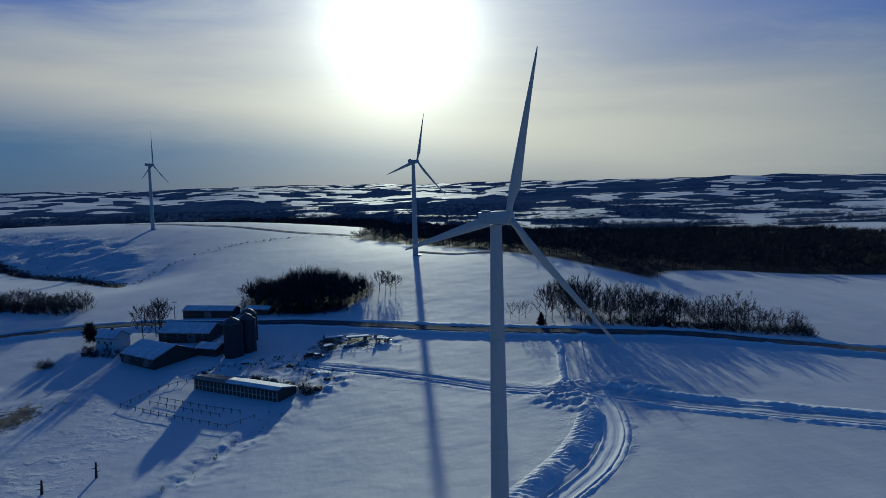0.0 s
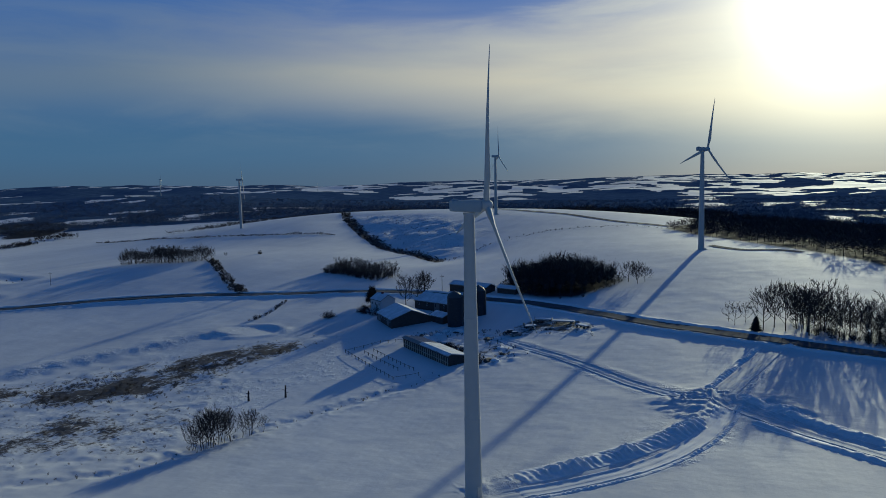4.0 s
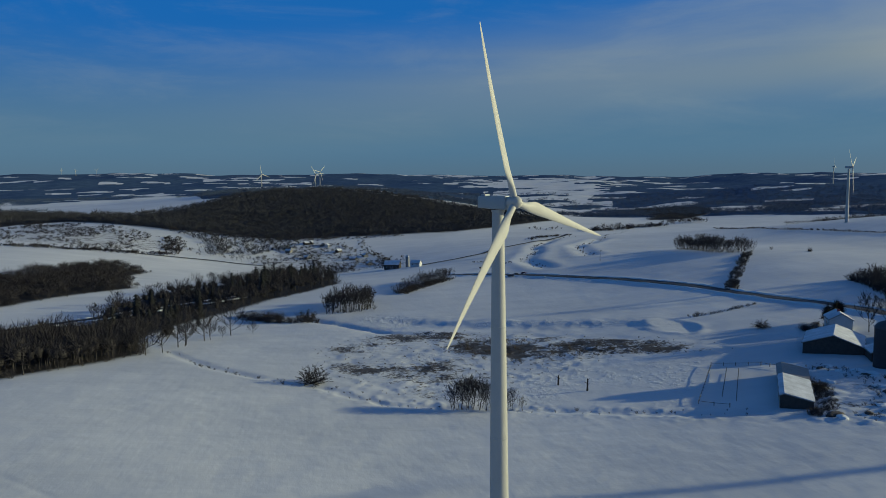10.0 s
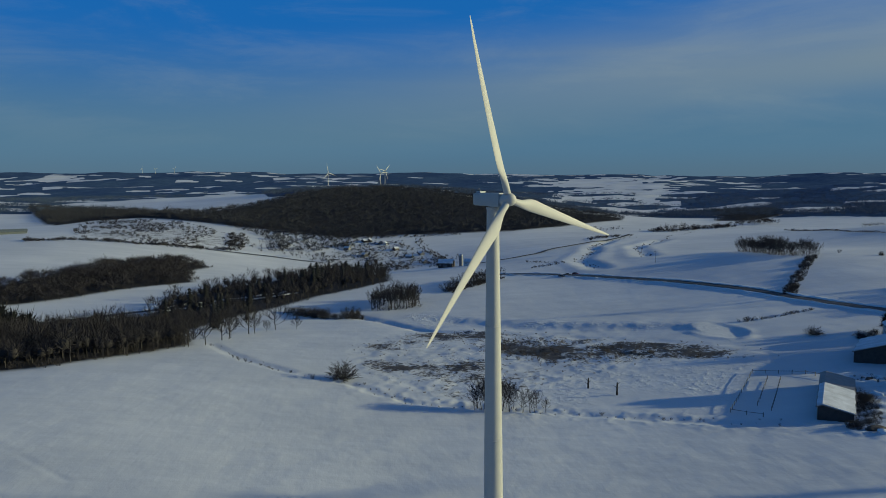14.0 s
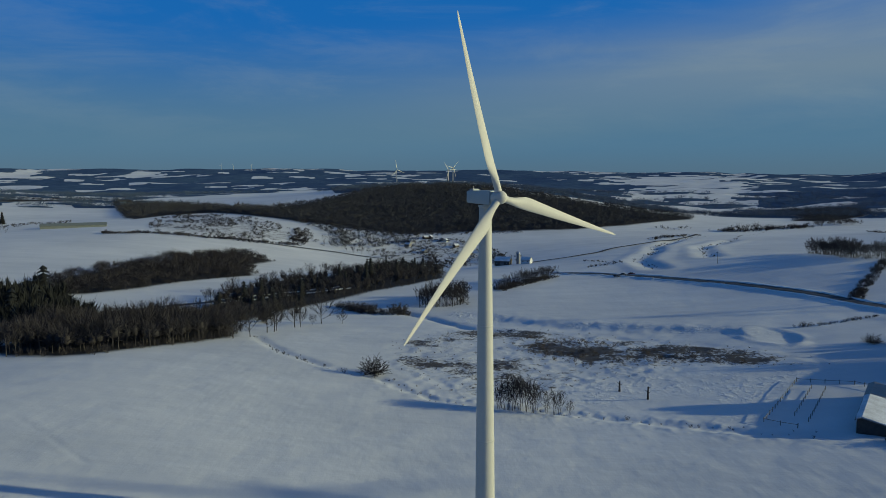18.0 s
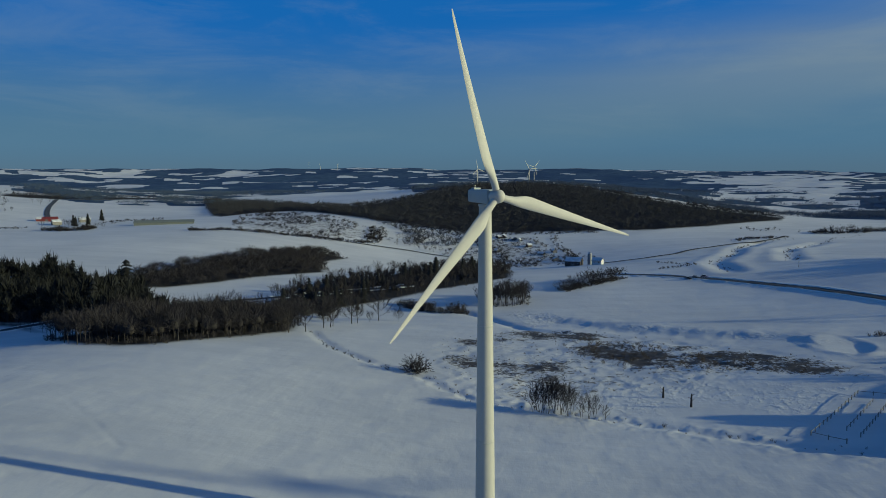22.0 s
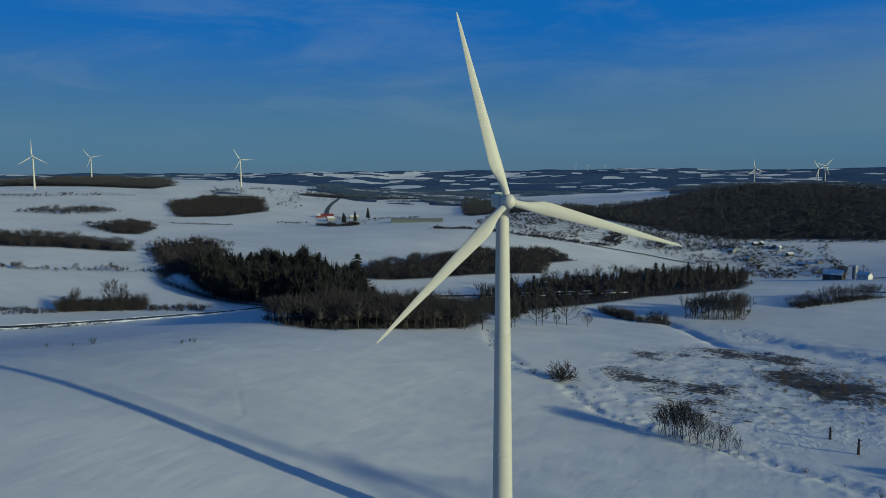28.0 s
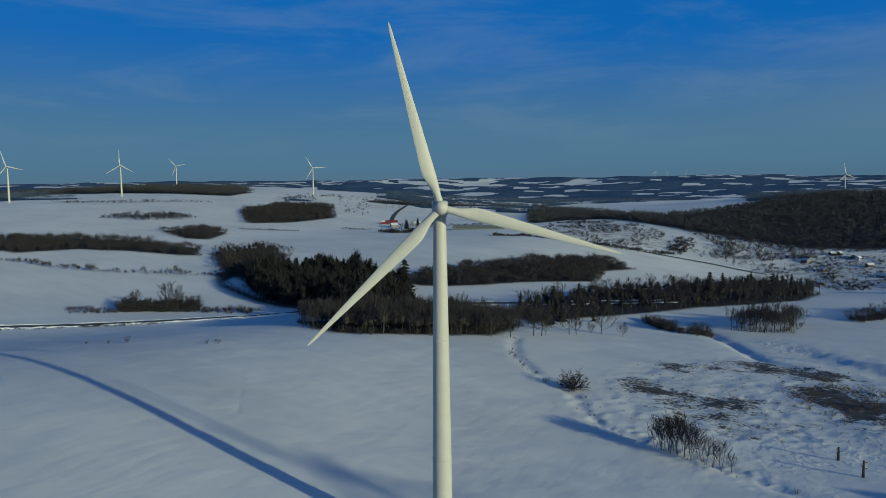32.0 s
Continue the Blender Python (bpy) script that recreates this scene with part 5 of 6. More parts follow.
def build_plants():
    tree("bush", -103, -25.3, 6.4, "rounded leafless bush on the snowy field edge", "bush", "bush", 1.5)
    for x, y, h in ((-103, -34, 1.9), (-111, -41, 1.1), (-116, -48, 1.3), (-119, -51, 1.2), (-127, -57, 1.3), (-130, -60, 1.0), (-97, -19, 0.8), (-60, 38, 1.2), (-52, 50, 1.0)):
        tree("scrub", x, y, h, "small leafless bush beside the ditch", "bush", "bush", 1.2, "ditch bushes")
    for x, y, h in ((-70, 8.6, 4.2), (-72, 9.6, 5.0), (-69.5, 10.4, 5.6), (-71.5, 11.2, 5.8), (-68.8, 12, 6.2), (-70.5, 12.8, 6.0), (-69, 13.8, 6.2), (-71.5, 14.4, 5.8), (-68.6, 15.2, 6.0), (-70, 16.2, 5.4), (-67.8, 17.0, 5.2), (-69.4, 18.0, 4.6), (-67, 20, 4.4), (-66, 21.6, 4.6), (-66.6, 23.2, 4.0), (-65.2, 25.6, 2.8)):
        tree("sapling", x, y, h * 1.5, "slender leafless sapling in a clump by the ditch", "sapling", "tree", 1.25, "ditch saplings")
    for x, y, h in ((-150, -80, 11), (-158, -76, 10), (-172, -73, 10.5), (-175, -71, 10), (-179, -71, 7), (-191, -66, 10.5), (-194, -64, 7), (-205, -57, 11), (-206, -48, 5), (-200, -60, 4)):
        tree("big", x, y, h * 1.35, "bare tree at the edge of the snow field", girth=1.3, group="field edge trees")
    for x, y, h in ((-94, 155, 14.5), (-91, 160, 13.5), (-90.5, 165, 14), (-92, 169, 12.5)):
        tree("big", x, y, h, "tall bare tree in the farmyard", group="farmyard trees")
    tree("cedar", -110.5, 153.5, 8.0, "rounded dark cedar beside the farmhouse", "cedar_tree", "tree", 1.0, "farmhouse cedars")
    for x, y, h, g in ((44, 122.5, 13.5, 1), (47, 125, 14, 1), (50, 121, 14.5, 1), (53, 124, 14, 1), (56, 117, 14, 1), (60, 121, 12.5, 1), (63, 113, 12.5, .9), (66, 117, 13, .9), (70, 112, 12, .9), (75, 110, 11.5, .9), (80, 105, 10, .9), (88, 102, 9, .9)):
        tree("big", x, y, h * 1.08, "tall bare roadside tree above the snow", girth=g, group="roadside trees")
    for x, y, h in ((36, 127, 7.5), (34, 131, 6.5), (39, 130, 7.0)):
        tree("wide", x, y, h, "small bare tree near the road", group="roadside trees")
    tree("fir", 42, 121, 4.6, "small dark evergreen under the roadside trees", "spruce_tree", "tree", 1.7)
    for x, y, h in ((-8, 193, 8.5), (-5, 196, 8.0), (-3.5, 189, 7.5), (-1, 192, 6.5)):
        tree("big", x, y, h * 1.1, "bare tree at the end of the copse", girth=1.3, group="copse trees")
    for x, y, h in ((-148, -284, 11), (-151, -280, 9.5), (-141, -303, 7.5), (-138, -300, 6.5)):
        tree("big", x, y, h * 1.6, "bare tree in the brush behind the road", group="brush trees")
    for x, y, h in ((-40, -168, 1.5), (-43, -160, 1.4), (-47, -156, 2.6), (-58, -130, 1.5), (-61, -128, 1.7), (-62, -131, 1.2)):
        tree("scrub", x, y, h, "small weed bush standing alone in the snow", "bush", "bush", 1.0, "field weeds")
    for x, y, h in ((-118.5, 133, 4.4), (-109, 143, 3.4), (-106, 141, 2.6), (-71, 145, 2.0)):
        tree("bush", x, y, h * 0.8, "leafless bush behind the farmyard", "bush", "bush", 1.8, "farmyard bushes")
    tree("cedar", -113.5, 160, 8.8, "rounded dark cedar beside the farmhouse", "cedar_tree", "tree", 1.0, "farmhouse cedars")
    tree("bush", -276, 283, 3.4, "lone dark bush in the snow field", "bush", "bush")
    tree("scrub", -296, 271, 3, "lone dark bush in the snow field", "bush", "bush")
    for x, y, h in ((-598, -470, 10), (-604, -474, 8), (-610, -470, 12), (-600, -462, 9), (-618, -478, 13), (-612, -484, 9), (-632, -470, 14), (-640, -484, 10), (-690, -490, 15), (-590, -495, 9), (-577, -425, 9), (-581, -421, 8)):
        tree("fir" if h > 11 else "wide", x, y, h, "tree sheltering the far farmstead", group="farmstead trees")
    for x, y, h in ((-659, -126, 9), (-658, -120, 10), (-652, -113, 8), (-651, -107, 9), (-648, -99, 7), (-619, -90, 7), (-620, -82, 9), (-626, -75, 8), (-623, -66, 7), (-611, -57, 6), (-610, -49, 7)):
        tree("wide", x, y, h, "bare tree on the slope above the field lane", group="slope trees")
    for x, y, h in ((-789, -705, 11), (-801, -700, 8), (-838, -687, 14), (-833, -671, 11), (-846, -666, 12)):
        tree("wide", x, y, h, "bare tree beside the farmstead drive", group="drive trees")
    # dead snags
    for x, y, h in ((-75.5, 47.6, 3.4), (-84.2, 42.6, 2.9)):
        e = thing("dead_snag", x, y, "broken dead tree trunk standing in the snow", "tree")
        s = Sticks()
        s.add(spike((0, 0, -.3), (0.1, 0, h), 0.32, 6, 0.55))
        for k in range(5):
            a = k * 2.1 + x
            z = h * (0.35 + 0.12 * k)
            s.add(spike((0.05, 0, z), (math.cos(a) * 1.1, math.sin(a) * 1.1, z + 0.5), 0.12, 4))
        v, f, m = s.arrays()
        part("trunk", mesh_from("trunk", v, f, [M_BARK]), None, e)
    hedge("boundary_hedge", "leafless hedge along a field boundary", [(-200, 177), (-213, 185), (-243, 211), (-290, 250)], 2.8, 0.45, 1.2, 3.4, 301, FARBUSH)
    hedge("roadside_hedge", "low dense hedge running to the road", [(-163, 163), (-157, 148), (-153, 137), (-153, 125)], 1.2, 0.8, 1.0, 2.2, 302)
    hedge("roadside_brush", "dense dark brush under the roadside trees", [(58, 121), (70, 114), (84, 107), (98, 100), (110, 94), (119, 91)], 4.0, 0.26, 1.4, 4.2, 351)
    hedge("pasture_brush_row", "dark brush under the pasture trees", [(-186, 238), (-172, 233), (-162, 229), (-146, 220), (-138, 214)], 7.0, 0.26, 1.5, 5.5, 352)
    hedge("barnyard_brush", "dark brush between the barn and the farmhouse", [(-112, 152), (-104, 143), (-97, 138), (-92, 141)], 3.0, 0.35, 1.0, 3.2, 353)
    hedge("copse_brush", "low dark brush under the field trees", [(-303, 30), (-318, 42), (-334, 56), (-350, 70)], 4.5, 0.3, 1.5, 4.5, 354)
    hedge("far_hedge", "thin dark hedge across the upper field", [(-700, 494), (-549, 445), (-484, 420), (-424, 413), (-360, 405), (-294, 406)], 1.5, 1.6, 1.5, 2.8, 303, FARBUSH)
    hedge("gully_hedge", "dark brush along the gully", GULLY, 5.0, 0.7, 1.2, 3.0, 304, FARBUSH)
    hedge("ridge_hedge", "broken line of shrubs on the ridge", [(-134, 289), (-124, 322), (-103, 352), (-86, 374), (-67, 383), (-40, 398), (-9, 388)], 4.0, 2.2, 0.4, 1.7, 305, FARBUSH)
    hedge("road_brush", "dense brown brush behind the road", [(-112, -322), (-125, -308), (-143, -294), (-158, -271), (-170, -238)], 6.5, 0.42, 1.6, 4.0, 306)
    hedge("brush_clump", "tall brown brush round the bare trees behind the road", [(-134, -306), (-143, -296), (-152, -282), (-158, -272)], 6.0, 0.24, 4.5, 9.5, 350)
    hedge("upper_hedge", "line of bare trees between snow fields", [(-140, -540), (-169, -485), (-181, -440), (-200, -408), (-222, -380), (-236, -358), (-250, -345)], 4.0, 1.2, 4.0, 7.5, 307, COARSE)
    hedge("valley_row", "row of bare trees beyond the valley", [(-733, 328), (-760, 390), (-792, 470), (-832, 560)], 8.0, 4.0, 6.0, 12.0, 308, COARSE)
    hedge("dark_shrubs", "dark shrubs on the snow slope", [(-655, 228), (-672, 245), (-694, 294)], 6.0, 1.0, 2.0, 4.0, 309, FARBUSH)
    hedge("creek_brush", "brush along the frozen creek", [(-264, -56), (-250, -46), (-240, -38), (-236, -29), (-242, -20)], 4.0, 0.5, 3.0, 6.5, 310)
    hedge("ditch_brush", "sparse weeds along the ditch bank", DITCH, 2.2, 2.2, 0.4, 1.1, 311)
    hedge("gully_brush", "shrubs in the terraced gully", WEST_GULLY, 4.0, 5.0, 0.8, 2.0, 312, FARBUSH)
    hedge("upper_gully_brush", "shrubs in the upper terraced gully", UPPER_GULLY, 4.0, 6.0, 0.8, 2.2, 313, FARBUSH)
    hedge("yellow_hedge", "scattered bare trees below the scrubland", [(-660, -148), (-633, -117), (-629, -74), (-640, -40)], 8.0, 3.0, 3.0, 7.0, 314, COARSE)
    hedge("valley_trees", "loose bare trees round the valley village", [(-640, -60), (-690, -20), (-650, 20), (-600, 40), (-560, 60), (-520, 20)], 30.0, 2.6, 2.0, 6.0, 315, COARSE)
    hedge("ridge_trees", "bare trees along the high field", [(-425, -960), (-464, -929), (-511, -910), (-600, -880)], 8.0, 3.0, 3.0, 6.0, 316, COARSE)
    hedge("hill_trees", "bare trees on the snowy rise", [(-637, -757), (-702, -728), (-772, -870), (-880, -850), (-986, -798)], 14.0, 6.0, 4.0, 8.0, 317, COARSE)
    hedge("scrub_foot_hedge", "dark hedge below the brushy pasture", [(-560, -318), (-583, -285), (-586, -235), (-601, -181), (-623, -147), (-650, -150)], 7.0, 0.5, 2.0, 4.2, 321, FARBUSH)
    hedge("scrub_side_hedge", "dense dark brush at the end of the pasture", [(-640, -150), (-690, -152), (-714, -165)], 10.0, 0.6, 2.0, 4.0, 322, FARBUSH)
    hedge("road_shrubs", "low shrubs along the ploughed road", [(-40, -301), (-72, -284), (-98, -266), (-121, -247)], 3.0, 0.7, 0.7, 2.2, 323, FARBUSH)
    hedge("yard_brush", "dark dead brush round the cattle shed", [(-70, 113), (-56, 116), (-42, 115), (-31, 101), (-24, 90)], 5.0, 0.5, 0.5, 1.6, 324)
    hedge("shed_brush", "dead weeds along the end of the cattle shed", [(-52, 101), (-44, 95), (-35.5, 88.8), (-32, 83)], 2.3, 0.16, 1.0, 2.6, 325)
    hedge("wagon_brush", "dead weeds between the parked wagons", [(-34, 126), (-24, 122), (-14, 120), (-6, 121)], 6.0, 0.8, 0.4, 1.2, 326)
    hedge("far_field_trees", "loose bare trees on the far field", [(-700, -640), (-760, -690), (-840, -760), (-900, -820)], 25.0, 5.0, 4.0, 8.0, 327, COARSE)
    hedge("village_hedge", "dark hedge beside the valley lane", [(-722, 45), (-660, 52), (-600, 62), (-530, 52)], 5.0, 1.6, 1.5, 3.5, 331, FARBUSH)
    hedge("village_hedgerow", "dark hedgerow across the valley village", [(-715, -10), (-660, -16), (-612, -11), (-575, 6), (-545, 22)], 6.0, 1.4, 1.5, 4.0, 332, FARBUSH)
    hedge("wood_foot_brush", "dense brush along the foot of the forest", [(-770, -180), (-745, -120), (-728, -50), (-738, 20), (-742, 100)], 8.0, 1.0, 2.0, 5.0, 333, FARBUSH)
    hedge("hill_brush", "thin strip of brush across the high field", [(-445, -586), (-464, -570), (-479, -556), (-494, -540)], 4.0, 0.9, 1.0, 2.6, 341, FARBUSH)
    hedge("barn_brush", "brush in the snow below the red barn", [(-562, -536), (-564, -515), (-588, -513)], 9.0, 1.0, 1.5, 3.6, 342, FARBUSH)
    hedge("farmstead_brush", "dark brush and young trees round the farmstead", [(-560, -470), (-556, -445), (-568, -432), (-590, -440)], 6.0, 0.7, 3.0, 6.5, 343, FARBUSH)
    hedge("greenhouse_brush", "low brush along the farmstead field", [(-655, -463), (-709, -467), (-695, -441), (-731, -436)], 8.0, 1.6, 1.5, 4.0, 344, FARBUSH)
    hedge("skyline_trees", "loose bare trees along the snowy skyline", [(-735, -834), (-764, -843), (-824, -854), (-875, -842), (-900, -835)], 10.0, 4.5, 5.0, 10.0, 345, COARSE)
    hedge("high_hedge", "broken hedge across the highest field", [(-430, -935), (-462, -926), (-490, -897), (-563, -876), (-616, -853)], 7.0, 3.0, 2.0, 5.5, 346, FARBUSH)
    hedge("valley_brush", "dark brush and trees along the far field edge", [(-744, 341), (-740, 370), (-768, 423), (-795, 479)], 7.0, 1.3, 3.0, 7.0, 347, FARBUSH)
    hedge("crest_trees", "taller bare trees on the far crest", [(-828, 506), (-823, 529), (-812, 558)], 8.0, 2.2, 9.0, 15.0, 348, COARSE)
    hedge("valley_shrubs", "loose bare shrubs above the valley", [(-766, 270), (-751, 283), (-768, 312)], 6.0, 2.2, 3.0, 7.0, 349, COARSE)
    hedge("lane_hedge", "hedge along the farm lane", [(-387, 99), (-398, 127), (-440, 110)], 2.0, 2.0, 1.2, 2.2, 318, FARBUSH)
    hedge("hill_scrub", "scattered brush on the snowy hillside", [(-335, 500), (-250, 440), (-200, 395), (-172, 360), (-160, 330)], 24.0, 0.75, 0.4, 1.1, 319, FARBUSH)
    # weeds standing through the snow of the rough ground
    rng = random.Random(77)
    spots = [(rng.choice(BUSH), x, y, rng.uniform(0.5, 1.6), rng.uniform(1.0, 2.0), rng.uniform(0, 6.3)) for x, y in scatter(DENSE, 2.5, rng) if ripple(np.array([x / 7]), np.array([y / 9]))[0] > -0.3]
    spots += [(rng.choice(BUSH), x, y, rng.uniform(0.25, 0.7), rng.uniform(1.0, 2.0), rng.uniform(0, 6.3)) for x, y in scatter(SCRUB, 6.0, rng)]
    planted("dead_weeds", spots, [M_WEED, M_WEED], "dead brown weeds standing through the snow", "weeds")
    spots = [(rng.choice(FARBUSH), x, y, rng.uniform(1.0, 3.6) ** 1.0, rng.uniform(0.9, 1.7), rng.uniform(0, 6.3)) for x, y in scatter(WEST_SCRUB, 6.0, rng) if ripple(np.array([x / 22]), np.array([y / 22]))[0] > -0.15]
    spots += [(rng.choice(FARBUSH), x, y, rng.uniform(1.0, 3.2), rng.uniform(1.0, 2.0), rng.uniform(0, 6.3)) for x, y in scatter(VALLEY_SCRUB, 6.5, rng) if ripple(np.array([x / 15]), np.array([y / 11]))[0] > -0.1]
    planted("pasture_brush", spots, [M_BARK, M_TWIG], "leafless brush over the far snowy pasture", "bushes")
    # the far country's woods
    rng = random.Random(78)
    spots, r = [], 1090.0
    while r < 2100:
        gap = 12 + (r - 1090) / 80
        n = int(radians(222) * r / gap)
        a = np.radians(-50) + np.radians(222) * (np.arange(n) + np.array([rng.random() for _ in range(n)])) / n
        rr = r + np.array([rng.uniform(-.5, .5) for _ in range(n)]) * gap
        x, y = -rr * np.sin(a), rr * np.cos(a)
        ok = far_woods(x, y) > 0.6
        spots += [(FARTREE[int(rng.random() * 5)] if math.hypot(px, py) < 1450 else LASTTREE[int(rng.random() * 4)], px, py, rng.uniform(8, 13), 1.6, rng.uniform(0, 6.3)) for px, py in zip(x[ok], y[ok])]
        r += gap
    planted("hill_woodland", [q for q in spots if math.hypot(q[1], q[2]) < 1450], [M_FARTWIG, M_HAZED], "leafless woods on the hills round the valley", "woodland")
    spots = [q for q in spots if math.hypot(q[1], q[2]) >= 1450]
    planted("far_woodland", spots, [M_HAZED, M_HAZED], "distant leafless woods over the rolling country", "woodland")


# ---- farm buildings ----
M_DARKWOOD = plain("weathered_barn_board", (0.060, 0.048, 0.042), 0.85, 0, 0.35, 1.2, 0.4)
M_GREYWOOD = plain("grey_barn_board", (0.20, 0.19, 0.18), 0.85, 0, 0.3, 1.2, 0.4)
M_WHITE = plain("white_siding", (0.52, 0.53, 0.54), 0.6, 0, 0.08, 1.0)
M_RED = plain("red_barn_paint", (0.17, 0.030, 0.028), 0.6, 0, 0.2, 1.0)
M_GREEN = plain("grey_green_sheeting", (0.15, 0.165, 0.145), 0.5, 0, 0.15, 0.6)
M_TIN = plain("old_tin_roof", (0.16, 0.15, 0.15), 0.45, 0.4, 0.3, 0.8)
M_SILO = plain("dark_silo_staves", (0.022, 0.024, 0.031), 0.6, 0.0, 0.3, 0.7)
M_DOME = plain("silo_dome", (0.055, 0.058, 0.066), 0.6, 0.1, 0.2, 2)
M_PALE = plain("pale_silo_staves", (0.21, 0.22, 0.24), 0.5, 0.2, 0.12, 2)
M_GLASS = plain("dark_pane", (0.03, 0.035, 0.045), 0.08, 0, 0.1, 3)
M_POST = plain("pale_post", (0.42, 0.38, 0.31), 0.8, 0, 0.25, 3)
M_RUBBER = plain("tyre_rubber", (0.02, 0.02, 0.02), 0.9, 0, 0.2, 6)
M_CAR = [plain("car_paint_dark", (0.03, 0.035, 0.045), 0.3, 0.2, 0.1, 2), plain("car_paint_grey", (0.16, 0.17, 0.18), 0.3, 0.4, 0.1, 2), plain("car_paint_maroon", (0.12, 0.02, 0.02), 0.3, 0.2, 0.1, 2)]
M_THINSNOW = plain("thin_roof_snow", (0.56, 0.58, 0.62), 0.75, 0, 0.3, 0.35, 0.3)
M_WEED = bark("dead_weed", (0.035, 0.026, 0.020), (0.12, 0.090, 0.065))


def gable(name, label, cat, x, y, turn, length, width, eave, ridge, wall, roof, snow=(0.0, 1.0), doors=(), windows=0, group="", ridge_at=0.0):
    """A gabled building with roof slabs, snow cover, doors and windows; the ridge may stand off the middle."""
    e = thing(name, x, y, label, cat, turn, group)
    hx, hy = length / 2, width / 2
    bm = bmesh.new()
    ry = ridge_at * hy
    front = eave + (ridge - eave) * abs(ridge_at) * 0.92
    prof = [(-hy, -1.2), (hy, -1.2), (hy, eave), (ry, ridge), (-hy, front)]
    a = [bm.verts.new((-hx, p[0], p[1])) for p in prof]
    b = [bm.verts.new((hx, p[0], p[1])) for p in prof]
    bm.faces.new(a[::-1]), bm.faces.new(b)
    for k in range(5):
        bm.faces.new((a[k], a[(k + 1) % 5], b[(k + 1) % 5], b[k]))
    part("wall", bm, wall, e)
    for side in (-1, 1):
        low = eave if side > 0 else front
        slope = (ridge - low) / (hy - side * ry)
        for pname, mat, lift, th, x0, x1, over in (("roof_slab", roof, 0.02, 0.14, -hx - 0.35, hx + 0.35, 0.45), ("roof_snow", M_THINSNOW, 0.17, 0.22, -hx + length * snow[0] - 0.2, -hx + length * snow[1] + 0.2, 0.25)):
            if pname == "roof_snow" and snow[1] <= snow[0]:
                continue
            bm = bmesh.new()
            n = 9 if pname == "roof_snow" else 2
            cols = []
            for i in range(n):
                px = x0 + (x1 - x0) * i / (n - 1)
                wob = 0.12 * math.sin(i * 2.3 + x) if n > 2 else 0
                ey = hy + over + wob
                ez = low - slope * (over + wob)
                cols.append([bm.verts.new(q) for q in ((px, side * ey, ez + lift), (px, ry, ridge + lift), (px, ry, ridge + lift + th), (px, side * ey, ez + lift + th * 0.8))])
            for p, q in zip(cols, cols[1:]):
                for k in range(4):
                    bm.faces.new((p[k], p[(k + 1) % 4], q[(k + 1) % 4], q[k]))
            bm.faces.new(cols[0]), bm.faces.new(cols[-1][::-1])
            part(pname, bm, mat, e)
    for px, w, h in doors:
        part("door", box(px - w / 2, -hy - 0.06, -0.3, px + w / 2, -hy + 0.03, h), M_TIN, e, "sliding plank door")
    for k in range(windows):
        px = -hx + length * (k + 0.5) / windows
        for sy in (-1, 1):
            w = part("window", box(px - 0.42, sy * hy - 0.05, eave * 0.45, px + 0.42, sy * hy + 0.05, eave * 0.45 + 1.1), M_WHITE, e)
            part("pane", box(px - 0.34, sy * (hy + 0.06) - 0.01, eave * 0.45 + 0.08, px + 0.34, sy * (hy + 0.06) + 0.01, eave * 0.45 + 1.02), M_GLASS, w)
    return e


def silo(x, y, r, h, label):
    e = thing("silo", x, y, label, "silo", 0, "farm silos")
    part("drum", lathe([(r, -1.0), (r, h)], 28), M_SILO, e, smooth=True)
    part("dome", lathe([(r + 0.06, h), (r * 0.98, h + r * 0.18), (r * 0.8, h + r * 0.45), (r * 0.45, h + r * 0.68), (0.3, h + r * 0.78), (0.25, h + r * 0.9)], 28), M_DOME, e, "rounded metal dome", True)
    for k in range(int(h / 1.5)):
        z = 0.8 + 1.5 * k
        part("hoop", lathe([(r + 0.01, z), (r + 0.04, z + 0.02), (r + 0.04, z + 0.07), (r + 0.01, z + 0.09)], 28), M_SILO, e)
    part("chute", box(r - 0.1, -0.35, 0, r + 0.55, 0.35, h + 0.2, 0.05), M_DOME, e, "pale metal feed chute")


def fence(name, label, line, gap=3.0, rails=1, high=1.1):
    e = thing(name, line[0][0], line[0][1], label, "fence", z=0.0)
    e.location = (0, 0, 0)
    post = mesh_of("post", box(-0.09, -0.09, -0.5, 0.09, 0.09, high, 0.02), M_GREYWOOD)
    for (ax, ay), (bx, by) in zip(line, line[1:]):
        length = math.hypot(bx - ax, by - ay)
        n = max(1, round(length / gap))
        turn = math.degrees(math.atan2(by - ay, bx - ax))
        pts = [(ax + (bx - ax) * i / n, ay + (by - ay) * i / n) for i in range(n + 1)]
        zs = [gz(*p) for p in pts]
        for i, (p, z) in enumerate(zip(pts, zs)):
            part("post", post, None, e, at=pose(*p, z, 0, 0, turn + 7 * math.sin(i)))
        for k in range(rails):
            bm = bmesh.new()
            hgt = high * (k + 0.8) / (rails + 0.1)
            cols = [[bm.verts.new((p[0] + dx, p[1], z + hgt + dz)) for dx, dz in ((-.03, -.06), (.03, -.06), (.03, .06), (-.03, .06))] for p, z in zip(pts, zs)]
            for p, q in zip(cols, cols[1:]):
                for i in range(4):
                    bm.faces.new((p[i], p[(i + 1) % 4], q[(i + 1) % 4], q[i]))
            part("rail", bm, M_GREYWOOD, e)
    return e


